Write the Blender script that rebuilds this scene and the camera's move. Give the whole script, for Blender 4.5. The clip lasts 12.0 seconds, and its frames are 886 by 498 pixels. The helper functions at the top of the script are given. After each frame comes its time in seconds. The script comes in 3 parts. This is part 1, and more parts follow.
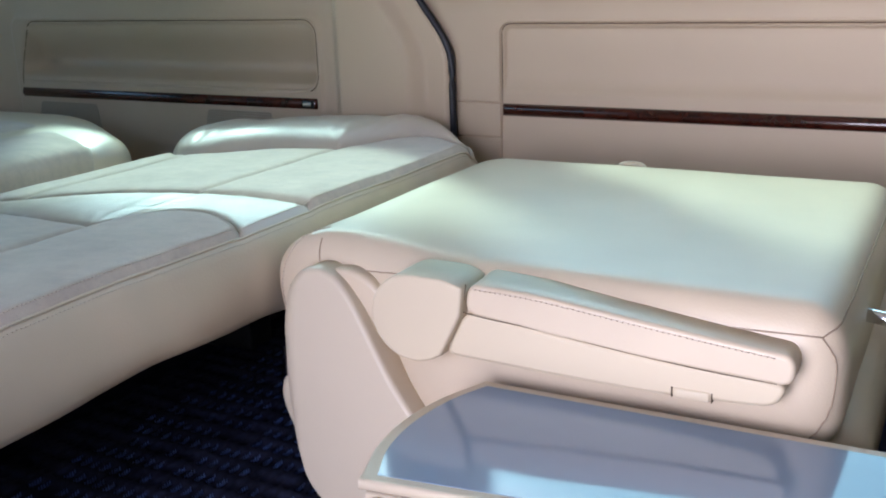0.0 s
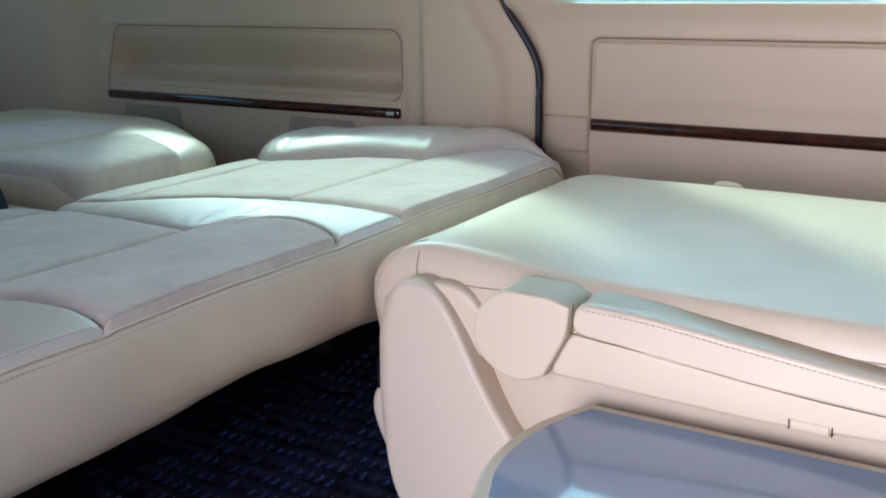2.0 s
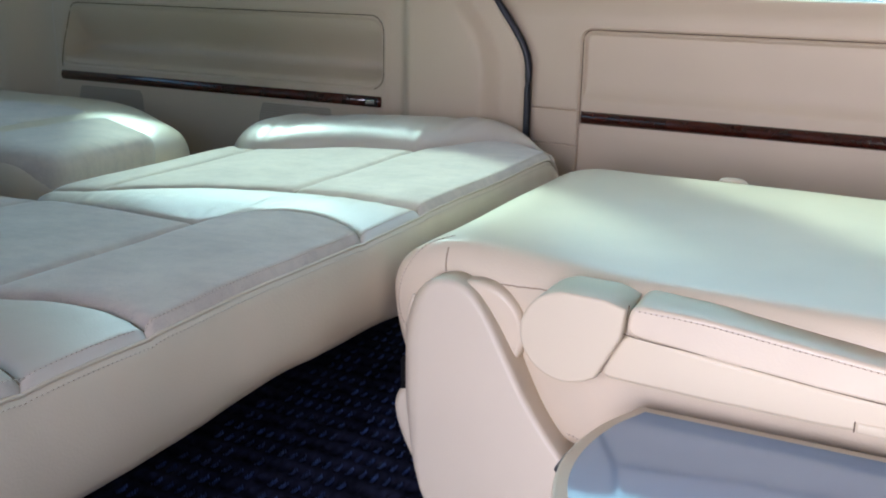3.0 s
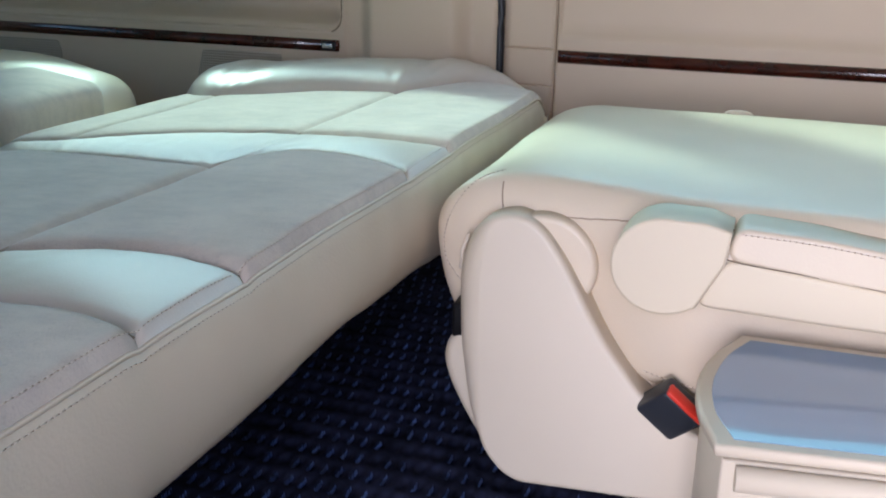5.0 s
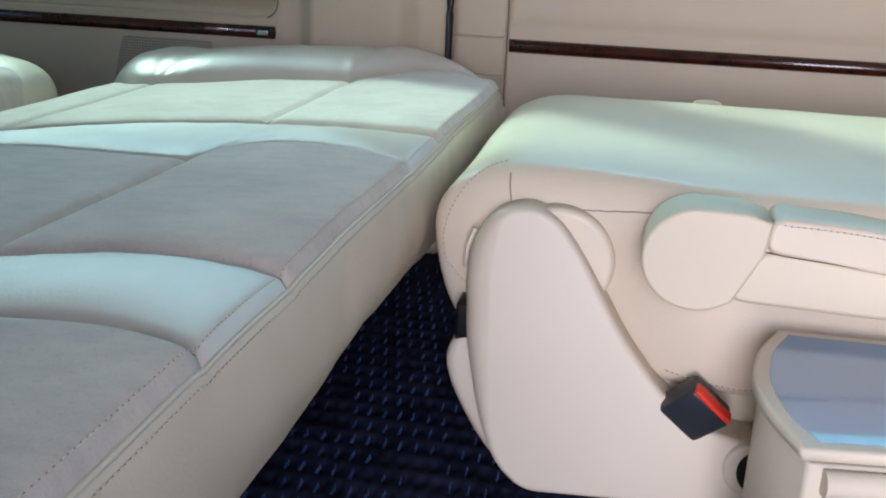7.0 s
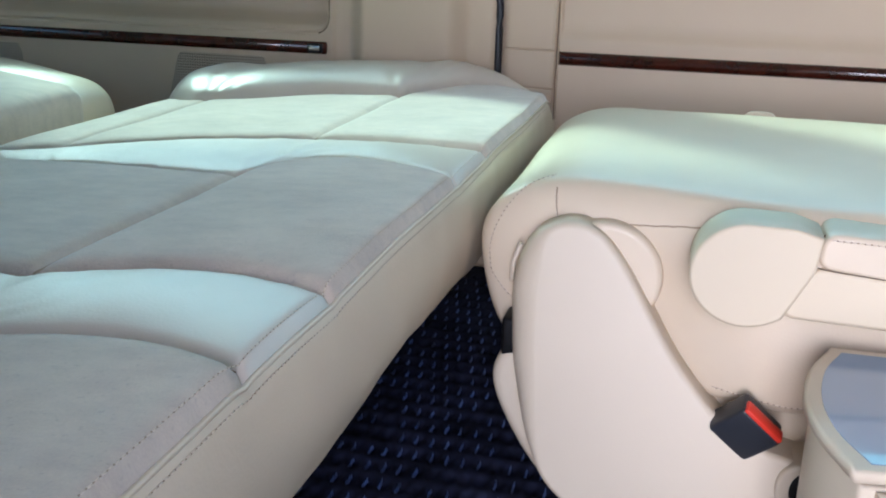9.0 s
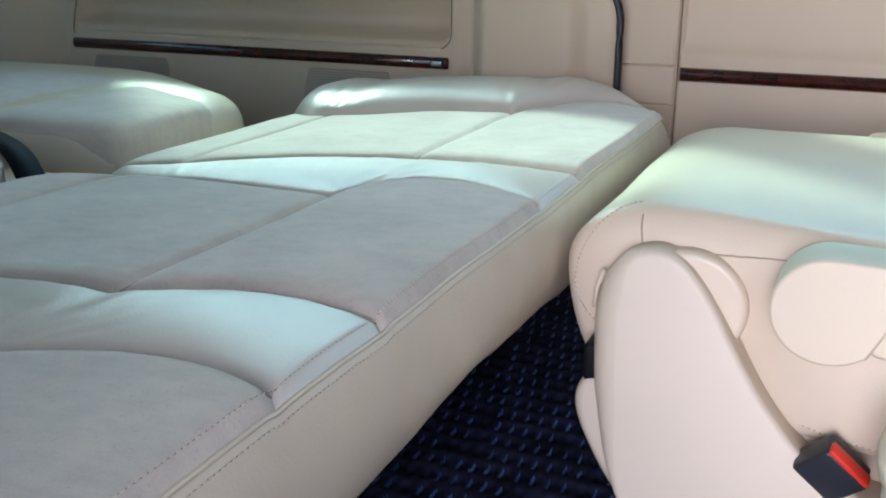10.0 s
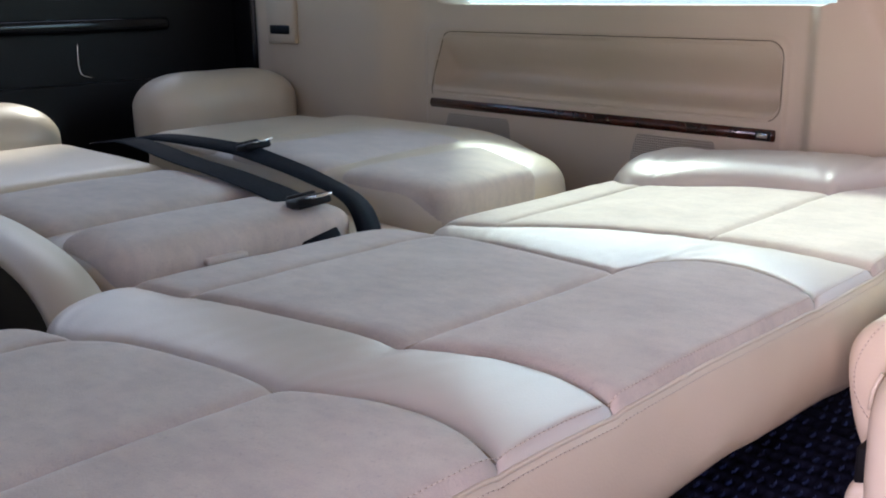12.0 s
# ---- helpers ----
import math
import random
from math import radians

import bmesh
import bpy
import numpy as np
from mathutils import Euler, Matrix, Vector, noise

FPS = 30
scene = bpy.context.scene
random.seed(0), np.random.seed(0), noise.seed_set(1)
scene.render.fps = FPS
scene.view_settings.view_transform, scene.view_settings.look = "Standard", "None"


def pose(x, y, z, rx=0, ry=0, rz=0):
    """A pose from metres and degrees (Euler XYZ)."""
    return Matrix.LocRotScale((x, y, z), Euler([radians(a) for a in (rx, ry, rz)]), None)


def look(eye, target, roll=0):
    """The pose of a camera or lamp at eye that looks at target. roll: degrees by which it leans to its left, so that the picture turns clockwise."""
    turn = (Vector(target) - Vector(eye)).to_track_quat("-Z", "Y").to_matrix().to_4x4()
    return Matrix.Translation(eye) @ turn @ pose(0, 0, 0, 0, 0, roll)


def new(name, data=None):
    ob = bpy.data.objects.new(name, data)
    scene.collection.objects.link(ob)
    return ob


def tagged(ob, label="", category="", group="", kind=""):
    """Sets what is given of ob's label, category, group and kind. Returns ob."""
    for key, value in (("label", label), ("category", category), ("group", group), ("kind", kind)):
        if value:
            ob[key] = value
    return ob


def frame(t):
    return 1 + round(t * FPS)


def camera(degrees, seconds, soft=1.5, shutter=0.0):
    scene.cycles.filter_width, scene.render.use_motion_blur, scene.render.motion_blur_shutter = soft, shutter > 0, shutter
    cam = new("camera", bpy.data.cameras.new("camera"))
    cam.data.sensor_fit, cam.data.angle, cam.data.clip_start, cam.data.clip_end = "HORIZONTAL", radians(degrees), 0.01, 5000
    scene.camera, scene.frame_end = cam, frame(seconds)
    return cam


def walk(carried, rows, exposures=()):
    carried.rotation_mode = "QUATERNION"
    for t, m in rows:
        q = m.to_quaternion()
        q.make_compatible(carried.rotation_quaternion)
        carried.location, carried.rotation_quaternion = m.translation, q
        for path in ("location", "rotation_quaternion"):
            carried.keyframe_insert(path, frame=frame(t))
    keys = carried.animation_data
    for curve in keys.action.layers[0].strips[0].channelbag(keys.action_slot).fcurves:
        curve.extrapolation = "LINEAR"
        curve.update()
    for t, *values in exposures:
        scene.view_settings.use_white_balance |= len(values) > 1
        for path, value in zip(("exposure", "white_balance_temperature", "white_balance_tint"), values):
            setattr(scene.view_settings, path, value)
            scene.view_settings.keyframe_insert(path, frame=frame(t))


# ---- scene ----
cam = camera(49.0, 12.0, soft=2.0)
PATH = [
    (0, (0.73, 0.018, 0.616), (-0.2, 1.7, 0.062), -1.9),
    (0.5, (0.723, 0.018, 0.617), (-0.234, 1.686, 0.069), -1.9),
    (1, (0.708, 0.015, 0.618), (-0.279, 1.668, 0.076), -1.5),
    (1.5, (0.696, 0.009, 0.62), (-0.31, 1.653, 0.088), -1.2),
    (2, (0.677, 0.004, 0.62), (-0.347, 1.637, 0.087), -0.8),
    (2.5, (0.621, -0.008, 0.621), (-0.375, 1.641, 0.085), -0.4),
    (3, (0.55, -0.026, 0.621), (-0.321, 1.685, 0.062), 1.0),
    (3.5, (0.48, -0.044, 0.615), (-0.291, 1.709, 0.041), 1.9),
    (5.5, (0.296, -0.047, 0.553), (-0.208, 1.785, -0.072), 1.9),
    (6, (0.25, -0.038, 0.548), (-0.138, 1.828, -0.059), 3.0),
    (6.5, (0.215, -0.021, 0.541), (-0.138, 1.849, -0.075), 2.6),
    (8.5, (0.188, -0.013, 0.538), (-0.189, 1.855, -0.069), 2.2),
    (9, (0.207, -0.013, 0.543), (-0.258, 1.839, -0.055), 1.6),
    (9.5, (0.233, -0.009, 0.554), (-0.398, 1.8, -0.018), 0.5),
    (10, (0.272, 0.0, 0.567), (-0.49, 1.75, -0.031), 0.4),
    (10.5, (0.309, 0.007, 0.582), (-0.645, 1.653, -0.032), 0.1),
    (11, (0.341, 0.009, 0.595), (-0.778, 1.55, -0.014), -0.3),
    (11.5, (0.366, 0.002, 0.611), (-0.891, 1.449, 0.039), -0.4),
    (12, (0.368, -0.015, 0.622), (-0.997, 1.353, 0.105), -0.7),
]
walk(cam, [(t, look(eye, target, roll)) for t, eye, target, roll in PATH],
     [(0, 1.93, 5680, 25), (3.5, 1.98, 5660, 24), (6.5, 1.92, 5640, 21), (8.5, 2.05, 5620, 20), (9.5, 2.13, 5620, 20), (10.5, 2.18, 5690, 25), (11, 2.24, 5800, 29), (12, 2.36, 6260, 47)])

# ---------------------------------------------------------------- light
SUN_ELEV, SUN_AZ = 36.7, 135.0          # the sun stands behind the far wall, towards the rear
world = bpy.data.worlds.new("sky")
scene.world = world
world.use_nodes = True
wn = world.node_tree.nodes
sky = wn.new("ShaderNodeTexSky")
sky.sky_type, sky.sun_disc = "NISHITA", False
sky.sun_elevation, sky.sun_rotation = radians(SUN_ELEV), radians(-45)
sky.air_density, sky.dust_density, sky.ozone_density = 1.0, 1.2, 1.0
wn["Background"].inputs[1].default_value = 0.15
world.node_tree.links.new(sky.outputs[0], wn["Background"].inputs[0])
sun = new("sun", bpy.data.lights.new("sun", "SUN"))
sun.data.energy, sun.data.angle, sun.data.color = 1.5, radians(6.0), (1.0, 0.92, 0.76)
# fill lamp added outside the open near-side sliding doorway, standing in for daylight
door_fill = new("doorway_fill", bpy.data.lights.new("doorway_fill", "AREA"))
door_fill.data.shape, door_fill.data.size, door_fill.data.size_y, door_fill.data.energy, door_fill.data.color = "RECTANGLE", 1.0, 1.6, 22.5, (1.0, 0.925, 0.865)
door_fill.matrix_world = look((0.18, -1.60, 0.58), (0.35, 1.0, 0.45))
# area lamps added behind the two far windows to strengthen their sky light
for wx, ww, we in ((-0.785, 0.95, 0.40), (0.50, 1.15, 0.80)):
    pane_light = new("window_fill", bpy.data.lights.new("window_fill", "AREA"))
    pane_light.data.shape, pane_light.data.size, pane_light.data.size_y = "RECTANGLE", ww, 0.46
    pane_light.data.energy, pane_light.data.color = we, (0.80, 1.0, 0.93)
    pane_light.matrix_world = look((wx, 1.72, 0.85), (wx, 0.9, 0.45))
sun.matrix_world = look((-3.0, 4.6, 3.16), (0, 1.6, 0))


# ---------------------------------------------------------------- materials
from mathutils.bvhtree import BVHTree


def material(name, colour, rough=0.5, metal=0.0, spec=0.5, var=0.08, scale=6.0, grain=400.0, bump=0.15, dist=0.001,
             kind="noise", sheen=0.0, coat=0.0, dark=None, detail=4.0):
    m = bpy.data.materials.new(name)
    m.use_nodes = True
    n, l = m.node_tree.nodes, m.node_tree.links
    b = n["Principled BSDF"]
    b.inputs["Roughness"].default_value = rough
    b.inputs["Metallic"].default_value = metal
    b.inputs["Specular IOR Level"].default_value = spec
    b.inputs["Sheen Weight"].default_value = sheen
    b.inputs["Sheen Roughness"].default_value = 0.4
    b.inputs["Coat Weight"].default_value = coat
    b.inputs["Coat Roughness"].default_value = 0.04
    co = n.new("ShaderNodeTexCoord")
    big = n.new("ShaderNodeTexNoise")
    big.inputs["Scale"].default_value = scale
    big.inputs["Detail"].default_value = detail
    big.inputs["Roughness"].default_value = 0.5 if detail < 6 else 0.68
    l.new(co.outputs["Object"], big.inputs["Vector"])
    ramp = n.new("ShaderNodeMix")
    ramp.data_type = "RGBA"
    low = dark or [c * (1 - 2 * var) for c in colour]
    high = colour if dark else [min(1.0, c * (1 + var)) for c in colour]
    ramp.inputs["A"].default_value = (*low, 1)
    ramp.inputs["B"].default_value = (*high, 1)
    mp = n.new("ShaderNodeMapRange")
    mp.inputs["From Min"].default_value, mp.inputs["From Max"].default_value = 0.3, 0.7
    l.new(big.outputs["Fac"], mp.inputs["Value"])
    l.new(mp.outputs[0], ramp.inputs["Factor"])
    l.new(ramp.outputs["Result"], b.inputs["Base Color"])
    if kind == "noise":
        fine = n.new("ShaderNodeTexNoise")
        fine.inputs["Detail"].default_value = 3.0
        out = fine.outputs["Fac"]
    else:
        fine = n.new("ShaderNodeTexVoronoi")
        fine.feature = "SMOOTH_F1"
        out = fine.outputs["Distance"]
    fine.inputs["Scale"].default_value = grain
    l.new(co.outputs["Object"], fine.inputs["Vector"])
    bp = n.new("ShaderNodeBump")
    bp.inputs["Strength"].default_value, bp.inputs["Distance"].default_value = bump, dist
    l.new(out, bp.inputs["Height"])
    l.new(bp.outputs["Normal"], b.inputs["Normal"])
    return m


def suede_material():
    """Beige suede: brushed light and dark patches, streaks of turned nap and fine dark flecks."""
    m = material("beige_suede", (0.61, 0.515, 0.425), 0.95, spec=0.15, var=0.08, grain=520, bump=0.40, scale=9, sheen=0.30, detail=8)
    n, l = m.node_tree.nodes, m.node_tree.links
    b = n["Principled BSDF"]
    colour = b.inputs["Base Color"].links[0].from_socket
    co = n.new("ShaderNodeTexCoord")
    for scale, stretch, lo, hi, dark in ((34.0, (1.0, 2.4, 1.0), 0.42, 0.66, 0.92), (260.0, (1.0, 1.0, 1.0), 0.60, 0.76, 0.84), (700.0, (1.0, 1.0, 1.0), 0.35, 0.65, 0.94)):
        mp = n.new("ShaderNodeMapping")
        mp.inputs["Scale"].default_value = stretch
        tex = n.new("ShaderNodeTexNoise")
        tex.inputs["Scale"].default_value, tex.inputs["Detail"].default_value = scale, 5.0
        rng_node = n.new("ShaderNodeMapRange")
        rng_node.inputs["From Min"].default_value, rng_node.inputs["From Max"].default_value = lo, hi
        mul = n.new("ShaderNodeMix")
        mul.data_type, mul.blend_type = "RGBA", "MULTIPLY"
        mul.inputs["B"].default_value = (dark, dark, dark * 1.02, 1)
        l.new(co.outputs["Object"], mp.inputs["Vector"])
        l.new(mp.outputs[0], tex.inputs["Vector"])
        l.new(tex.outputs["Fac"], rng_node.inputs["Value"])
        l.new(rng_node.outputs[0], mul.inputs["Factor"])
        l.new(colour, mul.inputs["A"])
        colour = mul.outputs["Result"]
    l.new(colour, b.inputs["Base Color"])
    return m


def creased(m, scale=38.0, strength=0.35, dist=0.004):
    """Adds the fine drawn wrinkles of soft leather below the grain."""
    n, l = m.node_tree.nodes, m.node_tree.links
    fine = next(k for k in n if k.bl_idname == "ShaderNodeBump")
    co = n.new("ShaderNodeTexCoord")
    tex = n.new("ShaderNodeTexNoise")
    tex.noise_type = "RIDGED_MULTIFRACTAL"
    tex.inputs["Scale"].default_value, tex.inputs["Detail"].default_value, tex.inputs["Distortion"].default_value = scale, 2.0, 0.6
    bump = n.new("ShaderNodeBump")
    bump.inputs["Strength"].default_value, bump.inputs["Distance"].default_value = strength, dist
    l.new(co.outputs["Object"], tex.inputs["Vector"])
    l.new(tex.outputs["Fac"], bump.inputs["Height"])
    l.new(bump.outputs["Normal"], fine.inputs["Normal"])
    return m


LEATHER = material("cream_leather", (0.62, 0.518, 0.385), 0.40, spec=0.5, var=0.05, grain=420, bump=0.15, kind="voronoi", scale=5)
PERF = material("cream_band_leather", (0.60, 0.52, 0.44), 0.42, spec=0.55, var=0.05, grain=500, bump=0.12, kind="voronoi", scale=7)
SUEDE = suede_material()
creased(PERF, 30.0, 0.14, 0.002)
creased(LEATHER, 22.0, 0.06, 0.002)
TRIM = material("beige_trim_plastic", (0.55, 0.435, 0.315), 0.55, spec=0.4, var=0.03, grain=900, bump=0.12, kind="voronoi", scale=3)
PLASTIC = material("cream_plastic", (0.60, 0.515, 0.395), 0.42, spec=0.45, var=0.025, grain=1000, bump=0.10, kind="voronoi", scale=4)
DISC = material("cream_disc_plastic", (0.60, 0.51, 0.37), 0.5, spec=0.4, var=0.02, grain=1000, bump=0.06, kind="voronoi", scale=4)


def perforated_material():
    """Grey-brown plastic with a regular grid of small dark holes."""
    m = material("speaker_mesh_plastic", (0.46, 0.38, 0.29), 0.65, var=0.04, grain=900, bump=0.1)
    n, l = m.node_tree.nodes, m.node_tree.links
    b = n["Principled BSDF"]
    colour = b.inputs["Base Color"].links[0].from_socket
    co, dots, rng_node, mix = n.new("ShaderNodeTexCoord"), n.new("ShaderNodeTexVoronoi"), n.new("ShaderNodeMapRange"), n.new("ShaderNodeMix")
    dots.inputs["Scale"].default_value, dots.inputs["Randomness"].default_value = 210.0, 0.0
    rng_node.inputs["From Min"].default_value, rng_node.inputs["From Max"].default_value = 0.34, 0.26
    mix.data_type = "RGBA"
    mix.inputs["B"].default_value = (0.10, 0.08, 0.06, 1)
    flat_map = n.new("ShaderNodeMapping")
    flat_map.inputs["Scale"].default_value = (1.0, 0.0, 1.0)
    l.new(co.outputs["Object"], flat_map.inputs["Vector"])
    l.new(flat_map.outputs[0], dots.inputs["Vector"])
    l.new(dots.outputs["Distance"], rng_node.inputs["Value"])
    l.new(rng_node.outputs[0], mix.inputs["Factor"])
    l.new(colour, mix.inputs["A"])
    l.new(mix.outputs["Result"], b.inputs["Base Color"])
    return m


SPEAKER = perforated_material()
GREYTRIM = material("grey_brown_trim", (0.30, 0.26, 0.22), 0.7, var=0.05, grain=1500, bump=0.4, kind="voronoi")
HEADLINER = material("cream_headliner", (0.66, 0.60, 0.52), 0.9, spec=0.2, var=0.04, grain=600, bump=0.2)
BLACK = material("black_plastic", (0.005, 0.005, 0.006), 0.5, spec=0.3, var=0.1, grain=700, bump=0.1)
BLACKGLOSS = material("black_gloss", (0.006, 0.006, 0.007), 0.15, var=0.1, grain=50, bump=0.0)
RUBBER = material("black_rubber", (0.012, 0.013, 0.02), 0.45, var=0.1, grain=500, bump=0.1)
WEB = material("black_webbing", (0.004, 0.006, 0.010), 0.75, var=0.15, grain=900, bump=0.4, spec=0.10)
CHROME = material("chrome", (0.75, 0.75, 0.76), 0.12, metal=1.0, var=0.02, bump=0.0)
BUCKLE = material("slate_buckle_plastic", (0.022, 0.025, 0.032), 0.4, var=0.1, grain=700, bump=0.08)
RED = material("red_button", (0.65, 0.04, 0.02), 0.4, var=0.05, bump=0.05)
CARPET = material("navy_carpet", (0.020, 0.023, 0.046), 0.95, spec=0.1, var=0.3, grain=900, bump=0.6, scale=20)
LOOP = material("navy_carpet_loop", (0.060, 0.10, 0.24), 0.45, spec=0.4, var=0.3, grain=900, bump=0.3, scale=30)
# brown for tubes that draw the shade inside seam grooves
SEAM = material("seam_shade", (0.34, 0.26, 0.19), 0.9, var=0.05, bump=0.0, spec=0.1)
# dark brown that paints the shade inside narrow gaps
GAP = material("gap_shade", (0.11, 0.08, 0.055), 0.9, var=0.05, bump=0.0, spec=0.1)
THREAD = material("beige_thread", (0.66, 0.56, 0.45), 0.8, var=0.05, bump=0.0)
LID = material("blue_grey_lid", (0.265, 0.345, 0.465), 0.07, spec=0.6, var=0.03, bump=0.02, grain=60, scale=3)
PALEBLUE = material("pale_blue_panel", (0.42, 0.52, 0.62), 0.15, spec=0.6, var=0.03, bump=0.0)
ASPHALT = material("asphalt", (0.17, 0.165, 0.155), 0.9, var=0.15, grain=300, bump=0.5, scale=2)
PAINT = material("white_body_paint", (0.75, 0.75, 0.73), 0.25, var=0.02, bump=0.0, coat=0.6)


def wood_material():
    m = material("burl_wood", (0.070, 0.014, 0.007), 0.22, spec=0.35, var=0.2, scale=30, bump=0.0, coat=0.35, dark=(0.012, 0.004, 0.003), detail=8)
    return m


WOOD = wood_material()


def glass_material(name, tint, gloss=0.06):
    m = bpy.data.materials.new(name)
    m.use_nodes = True
    n, l = m.node_tree.nodes, m.node_tree.links
    n.remove(n["Principled BSDF"])
    tr = n.new("ShaderNodeBsdfTransparent")
    tr.inputs[0].default_value = (*tint, 1)
    gl = n.new("ShaderNodeBsdfGlossy")
    gl.inputs["Roughness"].default_value = 0.02
    mix = n.new("ShaderNodeMixShader")
    mix.inputs[0].default_value = gloss
    l.new(tr.outputs[0], mix.inputs[1])
    l.new(gl.outputs[0], mix.inputs[2])
    l.new(mix.outputs[0], n["Material Output"].inputs[0])
    return m


GLASS = glass_material("green_tinted_glass", (0.72, 0.93, 0.86))
REARGLASS = glass_material("grey_green_glass", (0.66, 0.76, 0.70))
PRIVACY = glass_material("dark_privacy_glass", (0.40, 0.46, 0.49), 0.08)


# ---------------------------------------------------------------- mesh helpers
def part(name, bm, mat, parent=None, label="", smooth=True):
    me = bpy.data.meshes.new(name)
    bmesh.ops.recalc_face_normals(bm, faces=bm.faces)
    for f in bm.faces:
        f.smooth = smooth and len(f.verts) < 9   # caps stay flat
    bm.to_mesh(me)
    bm.free()
    me.materials.append(mat)
    ob = new(name, me)
    if parent:
        ob.parent = parent
        ob.matrix_parent_inverse = parent.matrix_world.inverted()
    if label:
        ob["label"] = label
    return ob


def thing(name, x, y, z, label, category, group="", kind=""):
    ob = new(name)
    ob.empty_display_size = 0.05
    ob.location = (x, y, z)
    bpy.context.view_layer.update()
    return tagged(ob, label, category, group, kind)


def rbox(bm, x0, x1, y0, y1, z0, z1, r=0.004, seg=2):
    """A box with rounded edges."""
    m = Matrix.Translation(((x0 + x1) / 2, (y0 + y1) / 2, (z0 + z1) / 2)) @ Matrix.Diagonal((x1 - x0, y1 - y0, z1 - z0, 1))
    made = bmesh.ops.create_cube(bm, size=1, matrix=m)
    es = list({e for v in made["verts"] for e in v.link_edges})
    if r:
        bmesh.ops.bevel(bm, geom=es, offset=r, segments=seg, profile=0.5, affect="EDGES", clamp_overlap=True)
    return bm


def box(*a, **k):
    return rbox(bmesh.new(), *a, **k)


def smooth_poly(pts, n=6):
    """A closed rounded outline through some corner points (Chaikin)."""
    p = [Vector(q) for q in pts]
    for _ in range(n):
        p = [w for a, b in zip(p, p[1:] + p[:1]) for w in (a * 0.75 + b * 0.25, a * 0.25 + b * 0.75)]
    return p


def round_poly(pts, r=0.008, n=5):
    """An outline with each corner rounded by about r."""
    out = []
    m = len(pts)
    for i in range(m):
        a, b, c = Vector(pts[i - 1]), Vector(pts[i]), Vector(pts[(i + 1) % m])
        p = b + (a - b).normalized() * min(r, 0.45 * (a - b).length)
        q = b + (c - b).normalized() * min(r, 0.45 * (c - b).length)
        for k in range(n + 1):
            t = k / n
            v = p * (1 - t) ** 2 + b * 2 * t * (1 - t) + q * t * t
            out.append((v.x, v.y))
    return out


def prism(outline, y0, y1, r=0.01, seg=4):
    """A plate in the x-z plane from y0 (front, rim rounded by r or r(x)) to y1."""
    bm = bmesh.new()
    n = len(outline)
    inward = []
    for i in range(n):
        d = (Vector(outline[(i + 1) % n]) - Vector(outline[i - 1])).normalized()
        inward.append(Vector((-d.y, d.x)))
    area = sum(outline[i - 1][0] * outline[i][1] - outline[i][0] * outline[i - 1][1] for i in range(n))
    sign = 1 if area > 0 else -1
    rings = []
    rs = [r(p[0]) if callable(r) else r for p in outline]
    rings.append([bm.verts.new((p[0], y1, p[1])) for p in outline])
    for t in [i * math.pi / 2 / seg for i in range(seg + 1)]:
        a, b = 1 - math.cos(t), 1 - math.sin(t)
        rings.append([bm.verts.new((outline[i][0] + sign * inward[i].x * rs[i] * a, y0 + rs[i] * b, outline[i][1] + sign * inward[i].y * rs[i] * a)) for i in range(n)])
    for a, b in zip(rings, rings[1:]):
        for i in range(n):
            bm.faces.new((a[i - 1], a[i], b[i], b[i - 1]))
    bm.faces.new(rings[-1])
    bm.faces.new(rings[0][::-1])
    return bm


def tube(bm, pts, r, seg=8, flat=1.0):
    """A round or flattened tube along points."""
    pts = [Vector(p) for p in pts]
    rings = []
    for i, p in enumerate(pts):
        d = (pts[min(i + 1, len(pts) - 1)] - pts[max(i - 1, 0)]).normalized()
        side = d.cross(Vector((0, 0, 1)))
        side = side.normalized() if side.length > 1e-4 else Vector((1, 0, 0))
        up = side.cross(d)
        rings.append([bm.verts.new(p + side * r * math.cos(a) + up * r * flat * math.sin(a)) for a in [2 * math.pi * k / seg for k in range(seg)]])
    for a, b in zip(rings, rings[1:]):
        for k in range(seg):
            bm.faces.new((a[k - 1], a[k], b[k], b[k - 1]))
    bm.faces.new(rings[0])
    bm.faces.new(rings[-1][::-1])
    return bm


def spline(pts, n=8):
    """Points along a smooth line through the given ones (Catmull-Rom)."""
    p = [Vector(q) for q in pts]
    p = [p[0] * 2 - p[1]] + p + [p[-1] * 2 - p[-2]]
    out = []
    for a, b, c, d in zip(p, p[1:], p[2:], p[3:]):
        for i in range(n):
            t = i / n
            out.append(0.5 * ((2 * b) + (c - a) * t + (2 * a - 5 * b + 4 * c - d) * t * t + (3 * b - a - 3 * c + d) * t ** 3))
    return out + [p[-2]]


def ribbon(bm, pts, width, thick, side=None):
    """A flat belt of some thickness along points, lying flat, or with its width along side(i)."""
    pts = [Vector(p) for p in pts]
    rings = []
    for i, p in enumerate(pts):
        d = (pts[min(i + 1, len(pts) - 1)] - pts[max(i - 1, 0)]).normalized()
        s = side(i / (len(pts) - 1)) if side else d.cross(Vector((0, 0, 1)))
        s = (s - d * s.dot(d)).normalized()
        u = s.cross(d).normalized()
        rings.append([bm.verts.new(p + s * a * width / 2 + u * b * thick / 2) for a, b in ((-1, -0.4), (-0.9, 1), (0.9, 1), (1, -0.4), (0, -1))])
    for a, b in zip(rings, rings[1:]):
        for k in range(5):
            bm.faces.new((a[k - 1], a[k], b[k], b[k - 1]))
    bm.faces.new(rings[0])
    bm.faces.new(rings[-1][::-1])
    return bm


